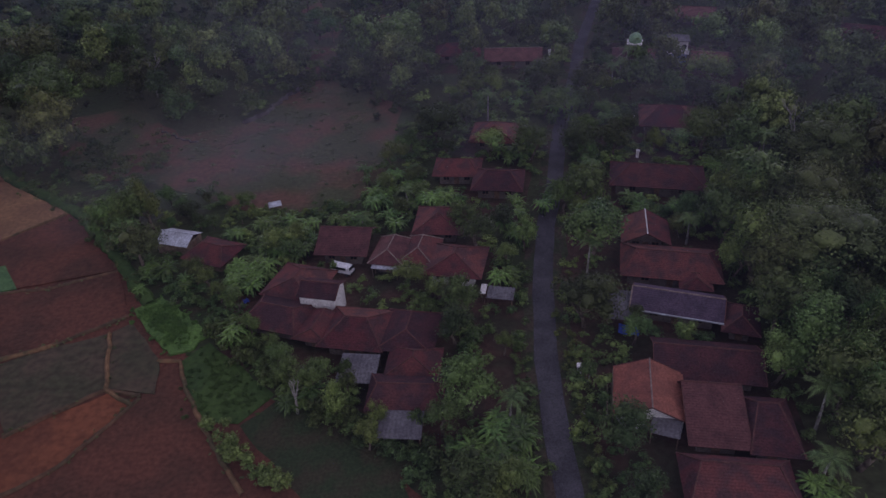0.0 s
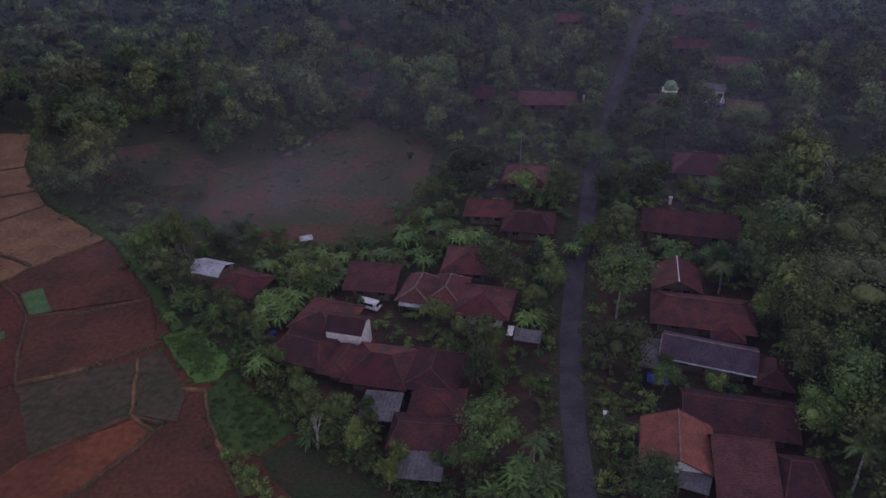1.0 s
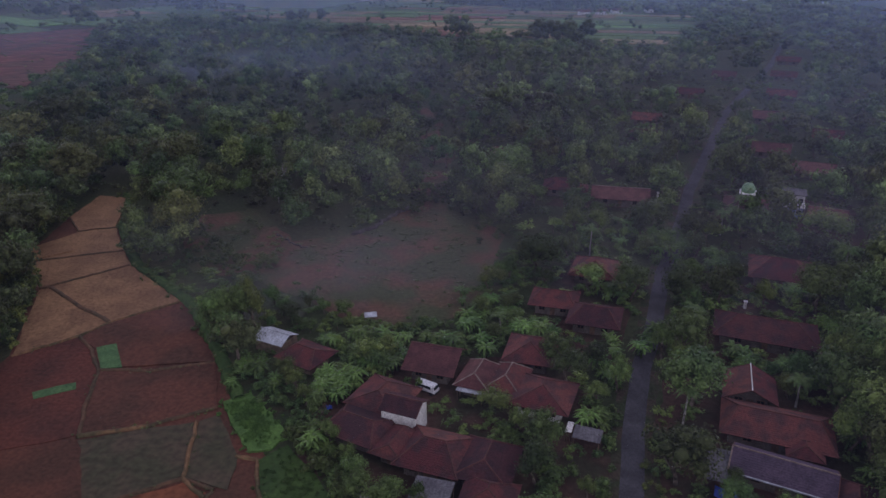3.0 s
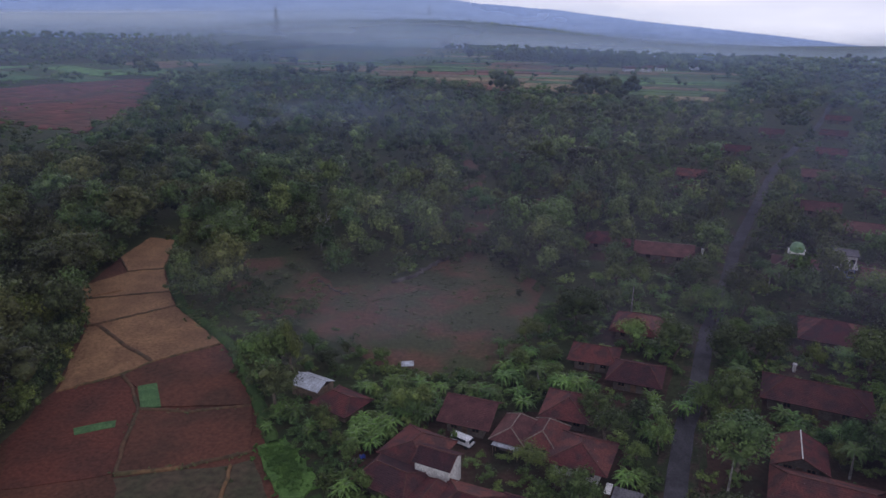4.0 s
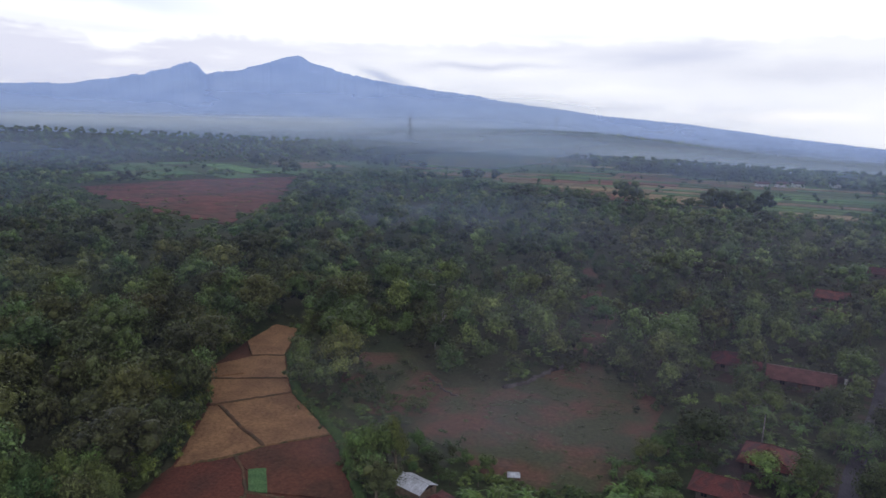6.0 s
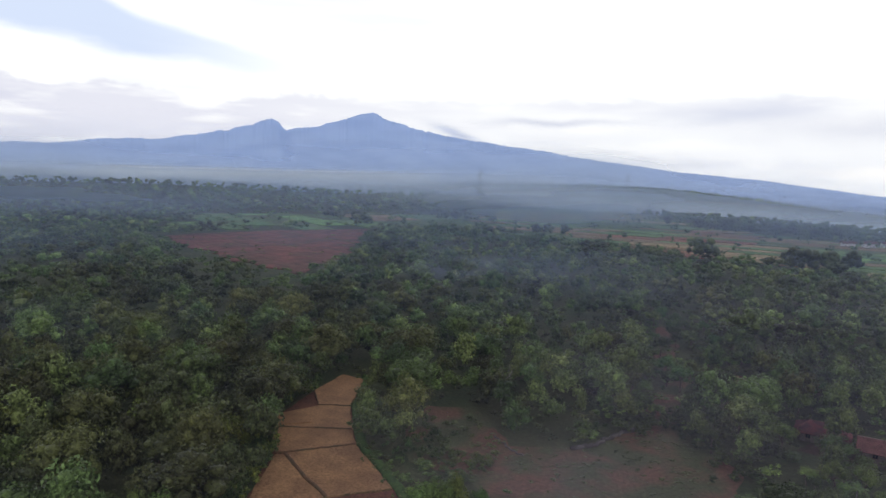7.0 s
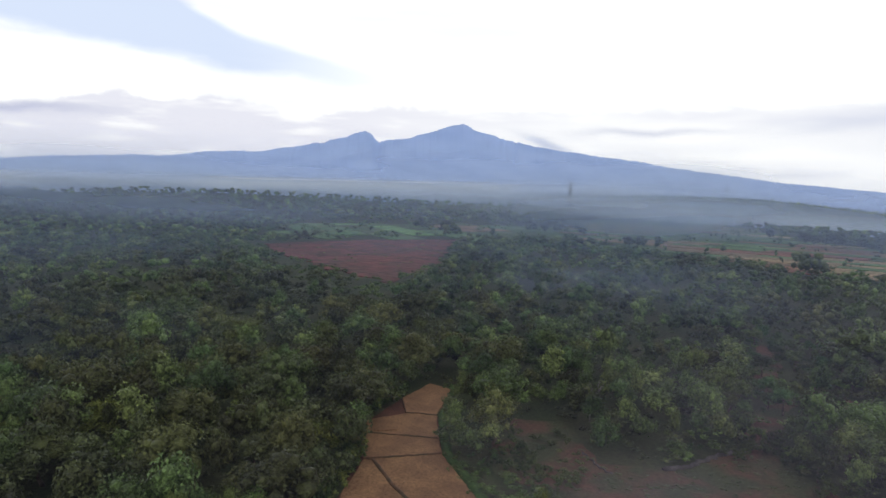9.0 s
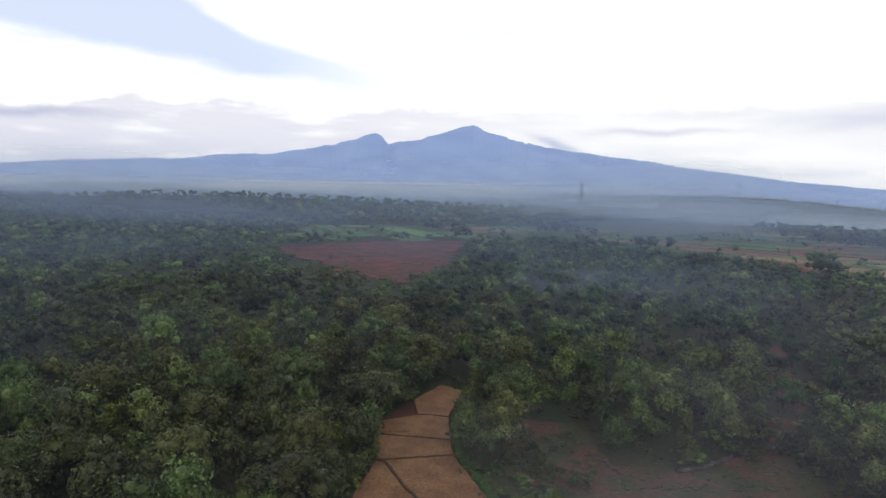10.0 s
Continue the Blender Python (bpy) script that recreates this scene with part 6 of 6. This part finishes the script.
hedge("scrub", [(-30.3, 60), (-27, 57), (-24.6, 54), (-18.5, 50)], 40, 0.5, 1.2, 1.7, M_BRIGHT, "leafy green scrub along a field bank", 1)
hedge("scrub", [(-46, 84.6), (-43, 82), (-38.5, 77), (-40, 80), (-44.5, 85)], 300, 1.3, 0.5, 0.75, M_LUSH, "rank bright green grass tufts by the ditch", 2)
hedge("scrub", DITCH, 90, 1.4, 1.3, 1.6, M_LEAF, "dark scrub lining the ditch", 3)
hedge("scrub", DYKE, 120, 0.9, 0.9, 1.1, M_BRIGHT, "low green bushes along the grassy dyke", 4)
hedge("scrub", [(-64, 128), (-46, 124), (-30, 110), (-14, 118)], 34, 1.6, 1.0, 1.0, M_LEAF, "scrub along the edge of the clearing", 5)
hedge("scrub", [(-85, 150), (-75, 138), (-62, 130), (-70, 150), (-80, 165)], 60, 4.0, 1.6, 1.6, M_OLIVE, "dry scrub in rough grass", 6)
hedge("grass_tufts", [(-84, 160), (-72, 142), (-56, 140), (-40, 150), (-30, 176), (-18, 150), (-22, 130), (-40, 134)], 200, 5.0, 0.9, 0.35, M_OLIVE, "thin dry grass tufts over the bare clearing", 53)
hedge("scrub", [(-86, 150), (-78, 142), (-72, 136), (-66, 132)], 46, 3.5, 1.5, 2.0, M_LEAF, "dark bushes spreading into the clearing", 54)
hedge("grass_tufts", [(-35, 74), (-26, 64), (-32, 64), (-29, 70)], 170, 1.6, 0.45, 0.4, M_FGREEN, "rank dark grass on the green plot", 55)
hedge("scrub", [(-130, 166), (-129, 158), (-125, 138), (-120, 130), (-108, 117), (-95, 92), (-92, 78), (-87, 58)], 190, 1.3, 2.0, 3.2, M_LEAF, "dark bushes under the trees along the field edge", 56)
hedge("scrub", [(-128, 160), (-124, 138), (-107, 118), (-94, 93)], 60, 1.0, 1.5, 2.6, M_BAMBOOL, "yellow-green young bamboo along the field edge", 57)
hedge("scrub", [(-38, 113), (-33, 111.5), (-29, 111), (-24, 111), (-18, 114)], 46, 1.0, 1.1, 1.5, M_BRIGHT, "leafy bushes round the whitish sheet shelter", 58)
hedge("scrub", [(10, 50), (9.6, 60), (10, 72), (12, 88), (15, 104)], 60, 0.8, 0.9, 1.1, M_LEAF, "weedy bushes along the road verge", 7)
hedge("scrub", [(16, 48), (16.4, 60), (17, 72), (19, 90)], 50, 0.7, 0.9, 1.1, M_BRIGHT, "weedy bushes along the road verge", 8)
hedge("scrub", [(-34, 80), (-28, 73), (-22, 67), (-14, 60), (-6, 55), (0, 52)], 100, 1.2, 1.3, 2.0, M_LEAF, "tangled garden hedge below the houses", 9)
hedge("scrub", [(-35, 172), (-30, 190), (-20, 180), (-10, 168), (-8, 150)], 60, 3.0, 1.8, 2.4, M_LEAF, "scrub along the edge of the clearing", 10)


hedge("scrub", [(-41, 196), (-42, 230), (-52, 262), (-60, 320)], 60, 2.0, 2.2, 2.4, M_LEAF, "scrub along the eroded red track", 51)
hedge("scrub", [(-25, 192), (-25, 232), (-34, 262), (-42, 330)], 60, 2.0, 2.2, 2.4, M_OLIVE, "dry scrub along the eroded red track", 52)
for k, (line_, w, h, m, z) in enumerate(BUNDS[5:]):
    hedge("grass_tufts", line_, 16, 0.5, 0.32, 0.35, M_OLIVE, "short dry grass tufts along a field bund", 30 + k)


def undergrowth():
    """Garden shrubs filling the ground between the houses, off the road and the roofs."""
    r = np.random.default_rng(77)
    tmpl = [crown(820 + k, 5, 200, 0.105, 0.8, core=0.6, single=True, loose=0.7) for k in range(5)]
    low = [crown(830 + k, 4, 100, 0.13, 0.8, core=0.6, single=True, loose=0.7) for k in range(3)]
    for leaf, n, label, far in ((M_LEAF, 640, "dark garden shrubs between the houses", False), (M_BRIGHT, 300, "light green garden shrubs between the houses", False), (M_LEAF, 520, "dark garden shrubs along the far village road", True), (M_BRIGHT, 420, "light green bushes along the far village road", True)):
        Vs, Ts, o = [], [], 0
        while n:
            az, d = r.uniform(-38, 42), math.sqrt(r.uniform(43 ** 2, 160 ** 2))
            if far:
                az, d = r.uniform(-16, 44), r.uniform(125, 420)
            x, y = d * math.sin(radians(az)), d * math.cos(radians(az))
            if inside(FIELD, [x], [y])[0] or inside(CLEARING, [x], [y])[0] or on_building(x, y, 0.1) or np.hypot(road_pts[:, 0] - x, road_pts[:, 1] - y).min() < 3.0:
                continue
            V, T = tmpl[r.integers(5)]
            q, h, a = r.uniform(0.9, 2.1), r.uniform(1.0, 2.6), r.uniform(0, math.tau)
            if far:
                V, T = low[r.integers(3)]
                q, h = r.uniform(1.6, 3.8), r.uniform(1.6, 4.2)
                if hides_road(x, y, q, h):
                    continue
            c, s = math.cos(a), math.sin(a)
            Vs.append(np.stack([(c * V[:, 0] - s * V[:, 1]) * q + x, (s * V[:, 0] + c * V[:, 1]) * q + y, V[:, 2] * h * 0.6 + h * 0.45], 1))
            Ts.append(T + o)
            o += len(V)
            n -= 1
        tagged(new("undergrowth", tri_mesh("undergrowth", np.concatenate(Vs), np.concatenate(Ts), leaf)), label, "shrubs", kind="stuff")


undergrowth()


def scatter(rng, n, r0, r1, a0, a1, gap, pad):
    """Uneven spread of trees over a part of the land, keeping a gap and off fields, roads and houses."""
    d = np.sqrt(rng.uniform(r0 ** 2, r1 ** 2, n))
    a = np.radians(rng.uniform(a0, a1, n))
    x, y = d * np.sin(a), d * np.cos(a)
    ok = allowed(x, y, pad)
    x, y = x[ok], y[ok]
    keep, cells = [], {}
    for i in range(len(x)):
        c = (int(x[i] // gap), int(y[i] // gap))
        if any((x[i] - px) ** 2 + (y[i] - py) ** 2 < gap * gap for dx in (-1, 0, 1) for dy in (-1, 0, 1) for px, py in cells.get((c[0] + dx, c[1] + dy), ())):
            continue
        cells.setdefault(c, []).append((x[i], y[i]))
        keep.append(i)
    return x[keep], y[keep]


def woods(name, label, leaf, templates, xs, ys, rad, height, rng, lift=0.58):
    """Joins many trees into one mesh of uncounted woodland."""
    Vs, Ts, tones, o = [], [], [], 0
    zs = terrain(xs, ys)
    for x, y, z in zip(xs, ys, zs):
        V, T = templates[rng.integers(len(templates))]
        f = rng.random() ** 1.7
        r, h = rad[0] + (rad[1] - rad[0]) * f, (height[0] + (height[1] - height[0]) * (0.55 * f + 0.45 * rng.random()))
        a = rng.uniform(0, math.tau)
        c, s = math.cos(a), math.sin(a)
        W = np.stack([(c * V[:, 0] - s * V[:, 1]) * r + x, (s * V[:, 0] + c * V[:, 1]) * r + y, V[:, 2] * h * 0.55 + h * lift + z], 1)
        Vs.append(W)
        Ts.append(T + o)
        tones.append(np.tile(rng.random(3), (len(W), 1)))
        o += len(W)
    me = tri_mesh(name, np.concatenate(Vs), np.concatenate(Ts), leaf)
    own = me.attributes.new("tree_tone", "FLOAT_VECTOR", "POINT")  # every tree has a green of its own
    own.data.foreach_set("vector", np.concatenate(tones).astype(np.float32).ravel())
    tagged(new(name, me), label, "woods", kind="stuff")


rng = np.random.default_rng(5)
MID = [crown(300 + k, 10 + k % 4 * 3, 640, 0.078, 0.65 + 0.09 * (k % 5), 0.54 + 0.05 * (k % 4), core=0.55, single=True, loose=0.5) for k in range(9)]
FAR = [crown(400 + k, 8 + k % 3 * 2, 210, 0.086, 0.7 + 0.08 * (k % 4), 0.58 + 0.05 * (k % 3), core=0.6, single=True, loose=0.5) for k in range(8)]
FAR2 = [crown(450 + k, 6, 90, 0.11, 0.7 + 0.08 * (k % 4), 0.58 + 0.05 * (k % 3), core=0.62, single=True, loose=0.75) for k in range(8)]
DIST = [crown(500 + k, 3, 9, 0.16, 0.8, 0.75, 1.0) for k in range(6)]


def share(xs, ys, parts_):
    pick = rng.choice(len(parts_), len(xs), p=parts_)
    # most of the nearer western trees take the dark tone
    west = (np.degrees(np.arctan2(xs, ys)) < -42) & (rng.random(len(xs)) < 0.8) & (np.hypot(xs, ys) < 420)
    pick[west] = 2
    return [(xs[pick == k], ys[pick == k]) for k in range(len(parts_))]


TONES = ((M_WOODS, "dense mid-green woodland canopy"), (M_WOODS2, "lighter yellow-green trees in the woodland"), (M_WOODS3, "darker olive-green trees in the woodland"))
x, y = scatter(rng, 7000, 112, 260, -80, 44, 7.0, 0.5)
near_village = (x > -25) & (x < 46) & (y < 165)
near_village |= inside(LOW, x, y)
x, y = x[~near_village], y[~near_village]
seen = np.array([not (a > -25 and (rv.random() < 0.85 and hides_house(a, b, 4.5, 10) or hides_road(a, b, 4.5, 9))) for a, b in zip(x, y)])
x, y = x[seen], y[seen]
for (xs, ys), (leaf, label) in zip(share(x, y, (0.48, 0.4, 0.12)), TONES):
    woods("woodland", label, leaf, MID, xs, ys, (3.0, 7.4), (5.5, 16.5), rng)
SHRUB = [crown(860 + k, 4, 44, 0.17, 0.8, 0.62, core=0.6, single=True, loose=0.75) for k in range(5)]
x, y = scatter(rng, 9000, 112, 420, -80, 44, 5.2, -1.0)
keep = ~((x > -25) & (x < 46) & (y < 165)) & ~inside(LOW, x, y)
keep &= np.array([not (-25 < a < 150 and hides_road(a, b, 3, 4)) for a, b in zip(x, y)])
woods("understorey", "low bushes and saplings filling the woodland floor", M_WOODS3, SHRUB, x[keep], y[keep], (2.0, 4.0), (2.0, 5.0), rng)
x, y = scatter(rng, 400, 114, 330, -76, -24, 17.0, 4.0)
x, y = x[~inside(LOW, x, y)][:75], y[~inside(LOW, x, y)][:75]
BIG = [crown(650 + k, 28, 1900, 0.05, 0.8, 0.66, core=0.55, single=True, loose=0.75) for k in range(4)]
pick = rng.random(len(x)) < 0.6
woods("woodland", "large olive-brown crowns standing over the woodland", M_WOODS4, BIG, x[pick], y[pick], (6.0, 11.0), (12, 16), rng)
woods("woodland", "large dark green crowns standing over the woodland", M_WOODS, BIG, x[~pick], y[~pick], (6.0, 10.0), (12, 16), rng)
x, y = scatter(rng, 9000, 260, 760, -82, 46, 10.4, 1.0)
seen = np.array([not (-20 < a < 170 and b < 480 and (hides_house(a, b, 9, 14) or hides_road(a, b, 7, 10))) for a, b in zip(x, y)])
x, y = x[seen], y[seen]
for (xs, ys), (leaf, label) in zip(share(x, y, (0.5, 0.28, 0.22)), TONES):
    near = np.hypot(xs, ys) < 480
    woods("woodland", label + " beyond the village", leaf, FAR, xs[near], ys[near], (4.4, 10.0), (6, 18), rng)
    woods("woodland", label + " farther off", leaf, FAR2, xs[~near], ys[~near], (4.8, 12.5), (7, 16), rng)
for r0, r1, n, gap, rad in ((760, 1500, 9000, 12.5, (6, 12)), (1500, 2700, 12000, 18, (7, 12))):
    x, y = scatter(rng, n, r0, r1, -84, 48, gap, 2)
    for (xs, ys), (leaf, label) in zip(share(x, y, (0.5, 0.28, 0.22)), TONES):
        woods("woodland", "distant " + label, leaf, DIST, xs, ys, rad, (9, 16), rng, 0.4)
x, y = np.array([-445.0, -430, -462, -255, -240, -268, -182, -82, -70, 15, 2, 30, 18, -6, -480, -500, -520, -560, -600]), np.array([882.0, 890, 872, 735, 742, 728, 1058, 608, 600, 560, 555, 566, 580, 572, 700, 715, 740, 760, 790])
rf = np.random.default_rng(31)
fx, fy = rf.uniform(-840, 150, 1500), rf.uniform(480, 1480, 1500)
lone = (inside(FARM1, fx, fy) | inside(FARM2, fx, fy)) & (rf.random(1500) < 0.42)
woods("woodland", "small trees scattered along the far field banks", M_WOODS, DIST, fx[lone], fy[lone], (2.2, 6.5), (4, 11), rf)
ga, gd = rf.uniform(0, math.tau, 90), np.sqrt(rf.random(90))
woods("woodland", "dark grove standing beyond the far terraces", M_WOODS3, FAR2, -30 + 105 * gd * np.cos(ga), 960 + 60 * gd * np.sin(ga), (7, 12), (13, 20), rf)
fx, fy = rf.uniform(-640, 100, 2600), rf.uniform(280, 830, 2600)
edge = (inside(FRONT1, fx, fy) | inside(FRONT2, fx, fy) | (inside(RED_AREA, fx, fy) & ~inside(RED_FIELD, fx, fy))) & (rf.random(2600) < 0.9)
woods("woodland", "low young trees and bushes along the field edges", M_WOODS, FAR2, fx[edge], fy[edge], (2.2, 6.0), (2.5, 7), rf)
fx, fy = rf.uniform(-560, -285, 900), rf.uniform(340, 690, 900)
weeds = inside(RED_FIELD, fx, fy) & (rf.random(900) < 0.3)
woods("scrub", "low weeds and bushes in the red field", M_WOODS2, DIST, fx[weeds], fy[weeds], (0.8, 2.2), (0.8, 2.0), rf)
woods("woodland", "isolated dark field trees", M_WOODS3, [crown(600 + k, 18, 190, 0.085, 1.0, 0.6, core=0.78) for k in range(4)], x, y, (8, 13), (13, 19), rng)
